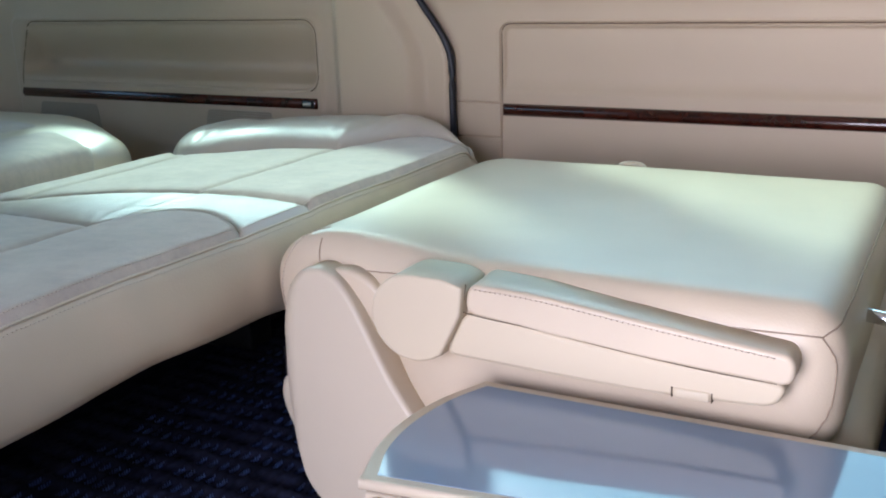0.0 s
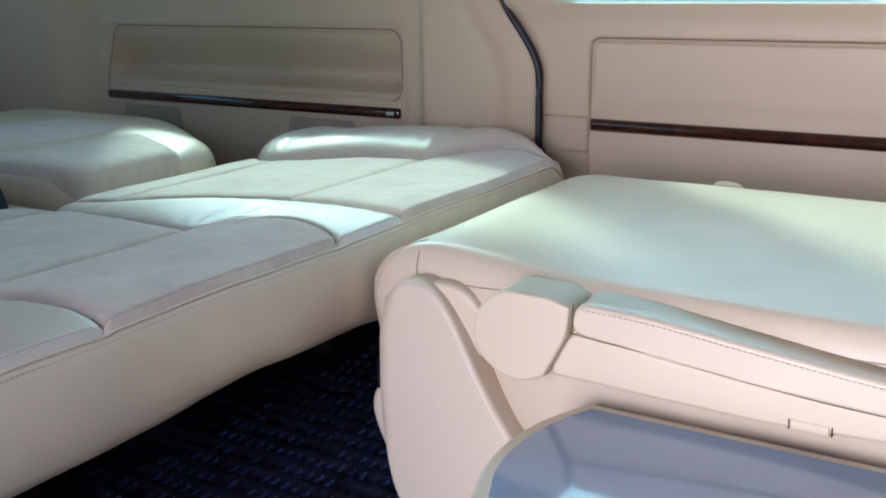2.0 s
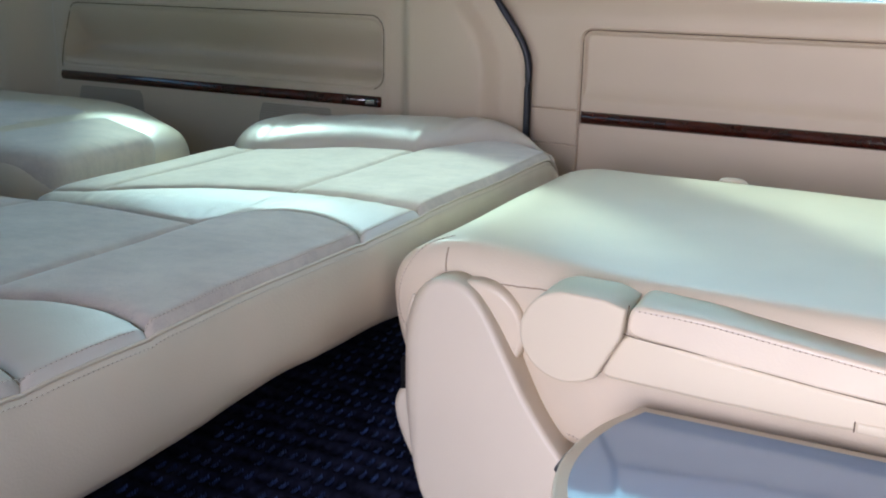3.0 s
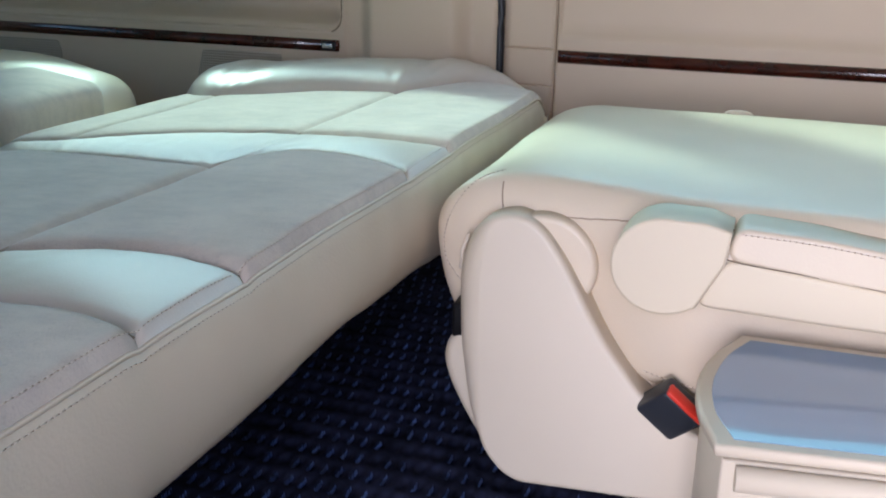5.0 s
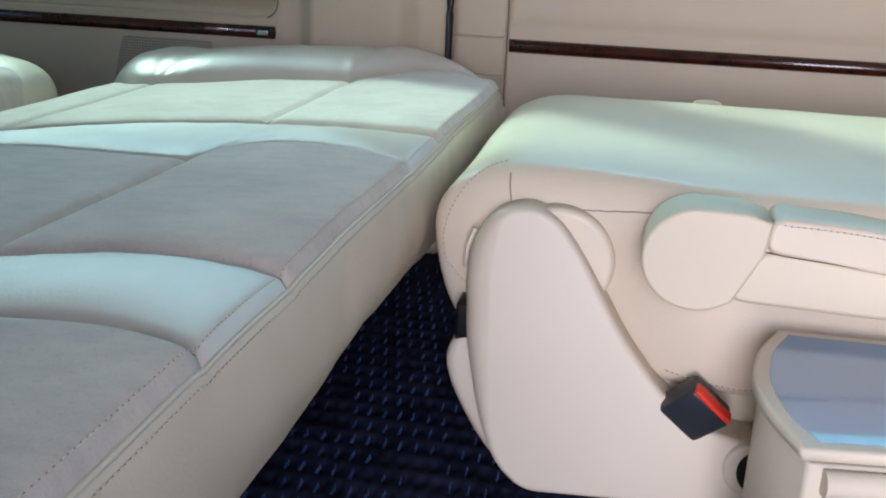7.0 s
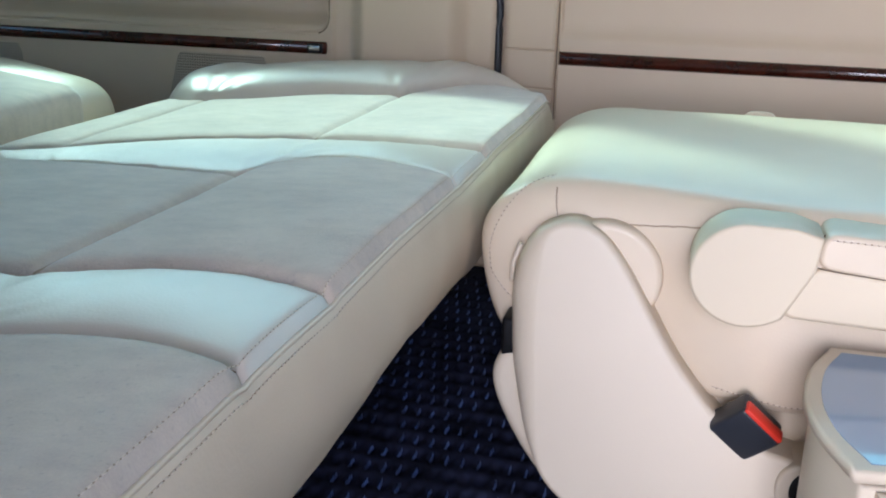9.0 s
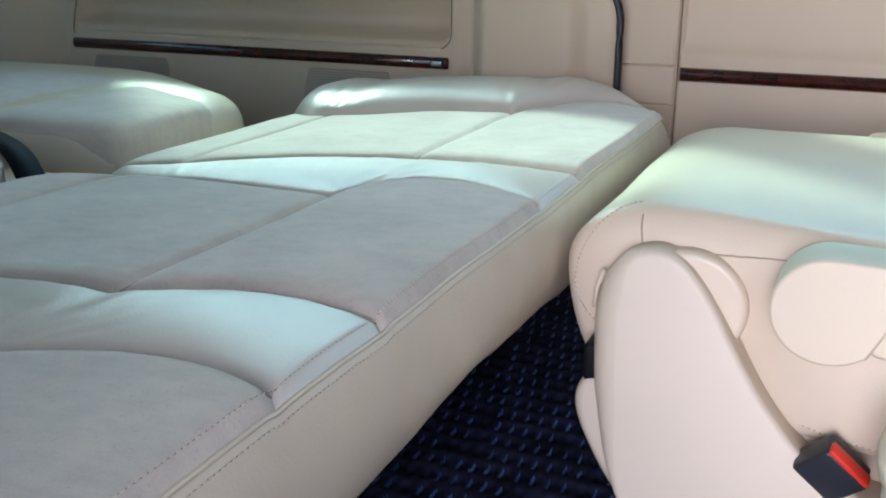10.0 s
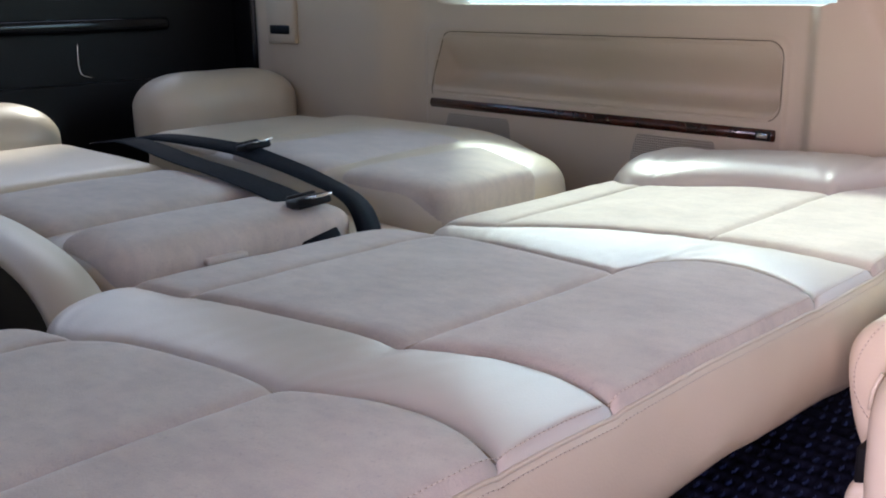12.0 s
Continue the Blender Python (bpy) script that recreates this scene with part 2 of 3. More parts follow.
def stitches(bm, pts, step=0.0055, length=0.0036, r=0.0006):
    """Small thread stitches along a line of points."""
    pts = [Vector(p) for p in pts]
    run, nxt = 0.0, 0.0
    for a, b in zip(pts, pts[1:]):
        seg_len = (b - a).length
        while nxt < run + seg_len:
            q = a + (b - a) * ((nxt - run) / max(seg_len, 1e-6))
            d = (b - a).normalized()
            s = d.cross(Vector((0.3, 0.2, 0.93))).normalized() * r
            u = s.cross(d).normalized() * r
            e0, e1 = q - d * length / 2, q + d * length / 2
            va = [bm.verts.new(e0 + w) for w in (s, u, -s, -u)]
            vb = [bm.verts.new(e1 + w) for w in (s, u, -s, -u)]
            for k in range(4):
                bm.faces.new((va[k - 1], va[k], vb[k], vb[k - 1]))
            bm.faces.new(va)
            bm.faces.new(vb[::-1])
            nxt += step
        run += seg_len
    return bm


def stitched(name, lines_of_points, parent, label="", step=0.0052, length=0.0034, r=0.0007):
    """Rows of thread stitches, each over a thin dark tube drawing its shaded crease."""
    bm, dark = bmesh.new(), bmesh.new()
    for pts in lines_of_points:
        stitches(bm, pts, step, length, r)
        tube(dark, pts, r * 0.72, 5)
    ob = part(name, bm, THREAD, parent, label)
    part("stitch_line", dark, SEAM, parent)
    return ob


def step01(x, a, b):
    t = min(1.0, max(0.0, (x - a) / (b - a)))
    return t * t * (3 - 2 * t)


def sd_round(x, z, x0, x1, z0, z1, r):
    """Signed distance to a rounded rectangle, negative inside."""
    qx, qz = abs(x - (x0 + x1) / 2) - (x1 - x0) / 2 + r, abs(z - (z0 + z1) / 2) - (z1 - z0) / 2 + r
    return math.hypot(max(qx, 0), max(qz, 0)) + min(max(qx, qz), 0) - r


# ---------------------------------------------------------------- setting
FAR, NEAR, TOP, REAR, FRONT = 1.60, -0.34, 1.22, -2.05, 2.2
WIN_B, WIN_T = 0.588, 1.09


def seal_x(z):
    """Where the far sliding door's seal runs."""
    return -0.112 - 0.085 * step01(z, 0.45, 0.62) - 0.02 * step01(z, 0.62, 1.1)


def groove(d, w=0.004, depth=0.004):
    return depth * math.exp(-(d / w) ** 2)


def left_depth(x, z):
    """How far the rear side trim lies behind its plane."""
    d = 0.0
    s = sd_round(x, z, -1.264 + 0.034 * step01(z, 0.40, 0.53), -0.412, 0.393, 0.527, 0.028)
    if s < 0.012:
        inside = step01(-s, 0.0, 0.009) * step01(x, -1.278, -1.215) ** 0.5
        prof = 0.007 + 0.053 * step01(z, 0.520, 0.428) if z > 0.428 else 0.005 + 0.055 * step01(z, 0.400, 0.428)
        d += inside * prof
    d += groove(s - 0.002, 0.0022, 0.003)
    fr = sd_round(x, z, -1.292, -0.395, 0.02, 0.545, 0.035)
    d -= 0.006 * step01(-fr, -0.002, 0.012)
    d -= 0.034 * step01(x, -0.375, -0.335) * (1 - 0.7 * step01(x, seal_x(z) - 0.085, seal_x(z) - 0.045))
    d += 0.05 * step01(z, 0.62, 1.22)
    d -= 0.045 * step01(x, -1.30, -1.42)
    return d


def door_depth(x, z):
    """How far the sliding door's trim lies behind its plane."""
    s = sd_round(x, z, -0.016, 1.30, 0.02, 0.520, 0.018)
    d = groove(s, 0.0024, 0.009) + 0.004 * step01(s, 0.0, 0.008)
    if s < 0:
        d += 0.010 * step01(z, 0.398, 0.425) * step01(-s, 0.0, 0.010)
        d -= 0.004 * step01(z, 0.352, 0.345)
    if x < -0.016:
        d += groove(z - 0.381, 0.0013, 0.004)
        d += groove(z - 0.318, 0.0013, 0.003)
    d += 0.05 * step01(z, 0.62, 1.22)
    d -= 0.014 * step01(z, 0.545, 0.58) * (1 - step01(z, 0.60, 0.63))
    return d


def lines(a, b, step, fine):
    """Grid lines from a to b, closer together round the fine places."""
    out = {round(a, 4), round(b, 4)}
    out |= {round(a + (b - a) * i / max(1, round((b - a) / step)), 4) for i in range(1, round((b - a) / step))}
    for c, w in fine:
        out = {v for v in out if abs(v - c) > w or v in (round(a, 4), round(b, 4))}
        out |= {round(c + w * k / 10, 4) for k in range(-10, 11) if a < c + w * k / 10 < b}
    return sorted(out)


def trim_sheet(xs, zs, at, depth, holes):
    """A moulded wall sheet with window openings, whose rims reach back to the panes. at(x, z): the place of a grid line."""
    bm = bmesh.new()
    grid = [[bm.verts.new((at(x, z), FAR + depth(at(x, z), z), z)) for x in xs] for z in zs]
    for j in range(len(zs) - 1):
        for i in range(len(xs) - 1):
            c = (grid[j][i].co + grid[j + 1][i + 1].co) / 2
            if any(sd_round(c.x, c.z, *hole) < 0 for hole in holes):
                continue
            bm.faces.new((grid[j][i], grid[j][i + 1], grid[j + 1][i + 1], grid[j + 1][i]))
    rim = [e for e in bm.edges if len(e.link_faces) == 1]
    made = bmesh.ops.extrude_edge_only(bm, edges=rim)
    for v in [g for g in made["geom"] if isinstance(g, bmesh.types.BMVert)]:
        v.co.y = FAR + 0.09
    bmesh.ops.delete(bm, geom=[v for v in bm.verts if not v.link_faces], context="VERTS")
    return bm


HOLE_L = (-1.27, -0.295, WIN_B, WIN_T, 0.05)
HOLE_R = (-0.112, 1.10, 0.578, WIN_T, 0.03)
ZS = lines(0.0, TOP, 0.012, ((0.527, 0.012), (0.396, 0.014), (0.583, 0.010), (0.520, 0.010), (0.381, 0.006), (0.318, 0.006)))


def left_at(x, z):
    return x if x < -0.25 else -0.25 + (x + 0.25) / 0.14 * (seal_x(z) - 0.005 + 0.25)


def door_at(x, z):
    return x if x > -0.05 else -0.05 - (-0.05 - x) / 0.06 * (-0.05 - seal_x(z) - 0.005)


wall_rear_side = part("wall_far_rear", trim_sheet(lines(-1.905, -0.11, 0.012, ((-1.275, 0.016), (-0.412, 0.014), (-0.355, 0.03), (-0.16, 0.03))), ZS, left_at, left_depth, [HOLE_L]), TRIM)
tagged(wall_rear_side, "beige moulded plastic side trim with a recessed pocket", "wall", kind="structure")
wall_door = part("wall_far_door", trim_sheet(lines(-0.11, FRONT, 0.014, ((-0.016, 0.010), (0.0, 0.008))), ZS, door_at, door_depth, [HOLE_R]), TRIM)
tagged(wall_door, "beige leather-grained trim of the far sliding door", "wall", kind="structure")

bm = bmesh.new()
tube(bm, [(seal_x(z), FAR - 0.004 + 0.05 * step01(z, 0.62, 1.22), z) for z in [0.02 + 1.18 * i / 60 for i in range(61)]], 0.0065, 8)
tagged(part("door_seal", bm, RUBBER), "black rubber seal along the edge of the sliding door", "seal", kind="structure")


def strip(name, x0, x1, z0, z1, y, ends=0.004):
    bm = bmesh.new()
    h = z1 - z0
    prof = [(0.0, 0.0), (-0.006, 0.12 * h), (-0.009, 0.4 * h), (-0.009, 0.62 * h), (-0.006, 0.88 * h), (0.0, h), (0.012, h), (0.012, 0)]
    rings = [[bm.verts.new((x, y + (p[0] * k if p[0] < 0 else p[0]), z0 + p[1])) for p in prof] for x, k in ((x0, 0.3), (x0 + ends, 1), (x1 - ends, 1), (x1, 0.3))]
    for a, b in zip(rings, rings[1:]):
        for k in range(8):
            bm.faces.new((a[k - 1], a[k], b[k], b[k - 1]))
    bm.faces.new(rings[0])
    bm.faces.new(rings[-1][::-1])
    return tagged(part(name, bm, WOOD), "glossy dark red-brown burl wood strip on the side trim", "trim", kind="structure")


strip_l = strip("trim_strip_rear", -1.272, -0.413, 0.354, 0.378, FAR - 0.003)
strip("trim_strip_door", -0.011, 1.30, 0.359, 0.381, FAR)
badge = part("badge", box(-0.447, -0.419, FAR - 0.0145, FAR - 0.010, 0.358, 0.374, r=0.0015), BLACK, strip_l, "small black badge with a chrome outline")
bm = bmesh.new()
rbox(bm, -0.444, -0.424, FAR - 0.0165, FAR - 0.0140, 0.362, 0.3705, r=0.001)
part("badge_plate", bm, CHROME, badge, "chrome badge plate")

# a dark tube laid in the groove in place of the gap's shade
def gap_line(name, pts, depth):
    return tagged(part(name, tube(bmesh.new(), [(x, FAR + depth(x, z) - 0.0004, z) for x, z in pts], 0.0010, 6), GAP), "dark tube drawing the shade in the joint round the trim panel", "joint", kind="structure")


def round_corner(cx, cz, r, a0, a1, n=8):
    return [(cx + r * math.cos(radians(a0 + (a1 - a0) * k / n)), cz + r * math.sin(radians(a0 + (a1 - a0) * k / n))) for k in range(n + 1)]


gap_line("trim_joint_door", [(-0.016, 0.03 + 0.47 * k / 40) for k in range(40)] + round_corner(0.002, 0.502, 0.018, 180, 90) + [(0.03 + 0.03 * k, 0.520) for k in range(43)], door_depth)
gap_line("trim_joint_rear", [(-1.266 + 0.034 * step01(0.385 + 0.115 * k / 12, 0.40, 0.53), 0.385 + 0.115 * k / 12) for k in range(12)] + round_corner(-1.206, 0.501, 0.028, 180, 90) + [(-1.17 + 0.03 * k, 0.529) for k in range(25)]
         + round_corner(-0.438, 0.501, 0.028, 90, 0) + [(-0.410, 0.49 - 0.01 * k) for k in range(8)] + round_corner(-0.436, 0.416, 0.026, 0, -75, 6), left_depth)

# speaker meshes under the rear wood strip
for x0, x1, z1 in ((-1.215, -1.03, 0.346), (-0.70, -0.53, 0.347)):
    o = round_poly([(x0 - 0.04, 0.20), (x1 + 0.02, 0.20), (x1, z1), (x0, z1)], 0.012)
    tagged(part("speaker_mesh", prism(o, FAR - 0.007, FAR + 0.02, r=0.003), SPEAKER), "grey-brown perforated speaker mesh in the side trim", "speaker mesh", "speaker meshes", "structure")


# panes
def pane(name, x0, x1, z0, z1, y, mat):
    bm = bmesh.new()
    rbox(bm, x0, x1, y, y + 0.004, z0, z1, r=0)
    return tagged(part(name, bm, mat, smooth=False), "tinted side window pane", "window", kind="structure")


pane("window_1", -1.30, -0.24, 0.56, 1.12, FAR + 0.092, GLASS)
pane("window_2", -0.14, 1.14, 0.56, 1.12, FAR + 0.092, GLASS)

# floor, ceiling, near wall with the open door, ends
tagged(part("floor", box(REAR, FRONT, NEAR, FAR + 0.05, -0.05, 0.0, r=0), CARPET, smooth=False), "dark navy carpet floor", "floor", kind="structure")
tagged(part("ceiling", box(REAR, FRONT, NEAR - 0.05, FAR + 0.1, TOP, TOP + 0.05, r=0), HEADLINER, smooth=False), "cream fabric roof lining", "ceiling", kind="structure")
# unseen near wall, its doorway narrowed to keep daylight off the bench front
bm = bmesh.new()
rbox(bm, REAR, 0.10, NEAR - 0.05, NEAR, -0.05, 0.60, r=0)
rbox(bm, REAR, -1.50, NEAR - 0.05, NEAR, 0.60, TOP, r=0)
rbox(bm, -0.62, 0.10, NEAR - 0.05, NEAR, 0.60, TOP, r=0)
rbox(bm, -1.50, -0.62, NEAR - 0.05, NEAR, 1.02, TOP, r=0)
rbox(bm, 0.72, FRONT, NEAR - 0.05, NEAR, -0.05, TOP, r=0)
rbox(bm, 0.10, 0.72, NEAR - 0.05, NEAR, 1.16, TOP, r=0)
tagged(part("wall_near", bm, TRIM, smooth=False), "unseen beige near wall, its doorway narrowed to limit the light", "wall", kind="structure")
# unseen near window, its tint set to let sky light reach the bench
pane("window_3", -1.50, -0.62, 0.60, 1.02, NEAR - 0.04, PRIVACY)
# unseen front wall, kept dark to cut bounce onto the bench skirt
tagged(part("wall_front", box(FRONT, FRONT + 0.05, NEAR - 0.05, FAR + 0.1, -0.05, TOP, r=0), GREYTRIM, smooth=False), "unseen grey-brown wall closing the front", "wall", kind="structure")
bm = bmesh.new()
rbox(bm, REAR - 0.06, REAR, NEAR - 0.05, FAR + 0.1, -0.05, 0.63, r=0)
rbox(bm, REAR - 0.06, REAR, NEAR - 0.05, FAR + 0.1, 1.12, TOP, r=0)
# unseen posts added beside the glass to cut light on the rear trim
rbox(bm, REAR - 0.06, REAR, 1.42, FAR + 0.1, 0.63, 1.12, r=0)
rbox(bm, REAR - 0.06, REAR, NEAR - 0.05, -0.04, 0.63, 1.12, r=0)
rbox(bm, REAR, REAR + 0.02, NEAR, FAR - 0.1, 0.18, 0.40, r=0.006)
tagged(part("wall_tailgate", bm, BLACK, smooth=False), "black plastic inside of the tailgate", "wall", kind="structure")
tagged(part("trim_grab_rail", box(REAR, REAR + 0.035, 0.25, 1.36, 0.525, 0.56, r=0.014, seg=4), BLACKGLOSS), "glossy black rail across the tailgate", "trim", kind="structure")
bm = bmesh.new()
rbox(bm, REAR, -1.907, FAR - 0.03, FAR + 0.1, 0.0, TOP, r=0.01)
tube(bm, [(-1.93, FAR - 0.035, z) for z in (0.2, 0.5, 0.9, TOP)], 0.016, 10)
tagged(part("trim_tailgate", bm, BLACKGLOSS), "black rubber seal round the tailgate opening", "seal", kind="structure")
tagged(part("window_4", box(REAR - 0.05, REAR - 0.044, NEAR, FAR + 0.05, 0.60, 1.15, r=0), REARGLASS, smooth=False), "tinted glass of the tailgate", "window", kind="structure")
vent = tagged(part("wall_vent", box(-1.84, -1.72, FAR - 0.058, FAR - 0.040, 0.487, 0.60, r=0.006), TRIM), "beige trim cover with a dark slot", "vent", kind="structure")
part("vent_slot", box(-1.825, -1.74, FAR - 0.0605, FAR - 0.050, 0.512, 0.535, r=0.003), BLACK, vent)
tagged(part("ground", box(-300, 300, -300, 300, -0.60, -0.45, r=0), ASPHALT, smooth=False), "grey asphalt ground outside", "ground", kind="structure")


# ---------------------------------------------------------------- bench folded flat
BENCH_Y0, BENCH_Y1, XR, XM, XF = -0.30, 1.580, -0.630, -0.505, -0.207


def hump(x, a, b):
    return math.sin(math.pi * (x - a) / (b - a)) if a < x < b else 0.0


def far_edge(x):
    """The bench's far end, cut back at its front corner."""
    return BENCH_Y1 - 0.115 * step01(x, -0.16, 0.02)


def lobe(x):
    """The bow of a front suede panel's far edge, steep at the cross seam."""
    u = (x - XF) / -XF
    return math.sin(math.pi * u ** 0.6) ** 0.8 if 0 < u < 1 else 0.0


def seams(x):
    """Where the lengthwise seams run across the car: ends, then near and far seam of each seat's suede."""
    w = 0.020 * hump(x, XM, XF) ** 0.7
    f, g = lobe(x), hump(x, XF, 0.0) ** 0.8
    back = -0.09 * -x
    return [BENCH_Y0, -0.16 + back, 0.400 + 0.6 * w + back + 0.034 * g, 0.524 + 0.8 * w + back * 0.8 + 0.030 * g, 0.853 - 0.14 * min(-x, -XF) + 0.16 * min(0.25, max(0.0, -x + XF)) + 0.085 * f,
            0.985 + 0.050 * hump(x, -0.52, 0.02) + back * 1.0, 1.360 + 0.085 * step01(x, XF - 0.005, -0.13) - 0.05 * step01(x, -0.3, -0.50) + 0.06 * step01(x, -0.525, -0.640) + 0.045 * lobe(x), far_edge(x)]


SEATS = ((BENCH_Y0, 0.345, -0.615), (0.345, 0.852, -0.655), (0.852, 1.60, -0.605))


def rear_x(x, y):
    """Each seat's rear end stops at its own line, with rounded corners, the near one cut back most."""
    start = -0.36
    if x >= start:
        return x
    a, b, end = next((q for q in SEATS if q[0] <= y < q[1]), SEATS[2])
    for d, r, deep in ((y - a, 0.13, 0.14 if a > 0 else 0.0), (b - y, 0.06, 0.06)):
        u = min(1.0, max(0.0, d + 0.004) / r)
        end += deep * (1 - math.sqrt(max(0.0, 1 - (1 - u) ** 2)))
    return start + (x - start) * (end - start) / (XR - start)


def pillow(d, w):
    """0 on a seam, 1 from w away from it."""
    u = min(1.0, max(0.0, d) / w)
    return math.sqrt(max(0.0, 1 - (1 - u) ** 2))


def bench_height(x, y):
    z = 0.332 - 0.034 * (max(0.0, -x) / 0.62) ** 1.4
    ks = seams(x)
    n = max(0, min(6, sum(y > k for k in ks) - 1))
    dy = min(y - ks[n] if n > 0 else 1, ks[n + 1] - y if n < 6 else 1)
    flat = step01(-x, -0.006, 0.011)
    if n % 2:
        lo, hi = (XF, 0.05) if x > XF else ((XM, XF) if x > XM else (XR - 0.05, XM))
        z += 0.007 * pillow(dy, 0.024) * pillow(min(x - lo, hi - x), 0.020) * flat
    else:
        c = math.exp(-((x - XF) / 0.05) ** 2)
        z += (0.008 * pillow(dy, 0.055) * (0.50 + 0.50 * step01(-x, 0.0, 0.12)) if n < 6 else 0.041 * pillow(dy, 0.095)) * (1 - (0.10 if n < 6 else 0.05) * c) * flat
        fan = math.atan2(y - ks[n] + 0.02, x - XF)
        z += (0.0010 if n < 6 else 0.0015) * c * math.sin(fan * 15 + 2 * noise.noise(Vector((x * 30, y * 30, 0)))) * pillow(dy, 0.04)
        if n == 6:
            c = math.exp(-((x - XM) / 0.04) ** 2)
            z += 0.0013 * c * math.sin(math.atan2(y - ks[n] + 0.02, x - XM) * 13 + 2 * noise.noise(Vector((x * 30, y * 30, 5)))) * pillow(dy, 0.04) - 0.004 * c * pillow(dy, 0.05)
    z -= 0.0035 * math.exp(-(dy / 0.004) ** 2) * flat
    z += 0.0026 * noise.noise(Vector((x * 6, y * 6, 1.3))) + 0.0006 * noise.noise(Vector((x * 20, y * 20, 4.1))) * flat
    z += (0.0008 if n % 2 == 0 else 0.0003) * noise.noise(Vector((x * 55, y * 18, 9.1))) * flat
    for d, r in ((-x, 0.008), (x - XR, 0.05), (far_edge(x) - y, 0.07), (y - BENCH_Y0, 0.05)):
        if d < r:
            z -= r * 0.8 * (1 - math.sqrt(max(0.0, 1 - (1 - max(d, 0) / r) ** 2)))
    return z


bench = thing("bench_seat", -0.3, 0.6, 0.0, "cream leather and beige suede bench folded flat into a bed", "bench seat")
COLS = [(XR, XM, 26), (XM, XF, 48), (XF, 0.0, 52)]
ROWS_N = [16, 80, 30, 60, 30, 60, 40]


def bench_panel(name, label, mat, x0, x1, nx, n):
    """One panel between two lengthwise seams, from x0 to x1."""
    verts, faces = [], []
    m = ROWS_N[n]
    for i in range(nx + 1):
        x = x0 + (x1 - x0) * i / nx
        ks = seams(x)
        for j in range(m + 1):
            y = ks[n] + (ks[n + 1] - ks[n]) * j / m
            verts.append((rear_x(x, y), y, bench_height(x, y)))
    for i in range(nx):
        for j in range(m):
            k = i * (m + 1) + j
            faces.append((k, k + m + 1, k + m + 2, k + 1))
    me = bpy.data.meshes.new(name)
    me.from_pydata(verts, [], faces)
    me.materials.append(mat)
    me.shade_smooth()
    ob = new(name, me)
    ob.parent, ob.matrix_parent_inverse = bench, bench.matrix_world.inverted()
    ob["label"] = label


for n in range(7):
    if n % 2:
        for x0, x1, nx in COLS:
            bench_panel("suede_panel", "beige suede seat panel", SUEDE, x0, x1, nx, n)
    else:
        bench_panel("leather_band", "smooth cream leather band, creased at the cross seam", PERF, XR, 0.0, 120, n)


# thin dark tubes drawing the shaded seam grooves between the panels
for n in range(1, 7):
    xs = [XR + (-0.006 - XR) * i / 110 for i in range(111)]
    line = [(rear_x(x, seams(x)[n]), seams(x)[n], bench_height(x, seams(x)[n]) + 0.0006) for x in xs]
    part("seam", tube(bmesh.new(), line, 0.0010, 6), SEAM, bench)
for n in (1, 3, 5):
    for x in (XF, XM):
        lo, hi = seams(x)[n] + 0.002, seams(x)[n + 1] - 0.002
        part("seam", tube(bmesh.new(), [(rear_x(x, lo + (hi - lo) * i / 60), lo + (hi - lo) * i / 60, bench_height(x, lo + (hi - lo) * i / 60) + 0.0006) for i in range(61)], 0.0013, 6), SEAM, bench)


# front face: bulging leather skirt, turned under at the bottom
def skirt(bm, profile, ys, x_of):
    rows = [[bm.verts.new((x_of(y) + dx, y, z(y) if callable(z) else z)) for dx, z in profile] for y in ys]
    for a, b in zip(rows, rows[1:]):
        for k in range(len(profile) - 1):
            bm.faces.new((a[k], a[k + 1], b[k + 1], b[k]))
    return bm


ys = [BENCH_Y0 + 0.005 + (far_edge(0) - BENCH_Y0 - 0.01) * j / 180 for j in range(181)]


def low(y):
    return 0.211 + 0.007 * math.exp(-((y - 0.70) / 0.08) ** 2) - 0.008 * step01(y, 0.88, 0.98)


bm = bmesh.new()
profile = [(-0.002, lambda y: bench_height(0.0, y) - 0.0005), (0.003, lambda y: bench_height(0.0, y) - 0.005), (0.0055, lambda y: bench_height(0.0, y) - 0.018), (0.0075, 0.292), (0.008, 0.272), (0.006, 0.250),
           (0.001, lambda y: low(y) + 0.016), (-0.008, lambda y: low(y) + 0.003), (-0.03, lambda y: low(y) - 0.002), (-0.30, lambda y: low(y) - 0.004), (-0.55, 0.23)]
skirt(bm, profile, ys, lambda y: 0.0022 * noise.noise(Vector((0, y * 7, 2))) + 0.0012 * noise.noise(Vector((3, y * 23, 2))))
part("front_skirt", bm, LEATHER, bench, "plain cream leather front face")
bm = bmesh.new()
skirt(bm, [(0.0, lambda y: bench_height(XR, y)), (-0.008, 0.24), (0.0, 0.20)], sorted(ys + [q[0] + e for q in SEATS[1:] for e in (-0.001, 0.001)]) + [BENCH_Y1 - 0.06, BENCH_Y1], lambda y: rear_x(XR, y))
part("rear_skirt", bm, LEATHER, bench)
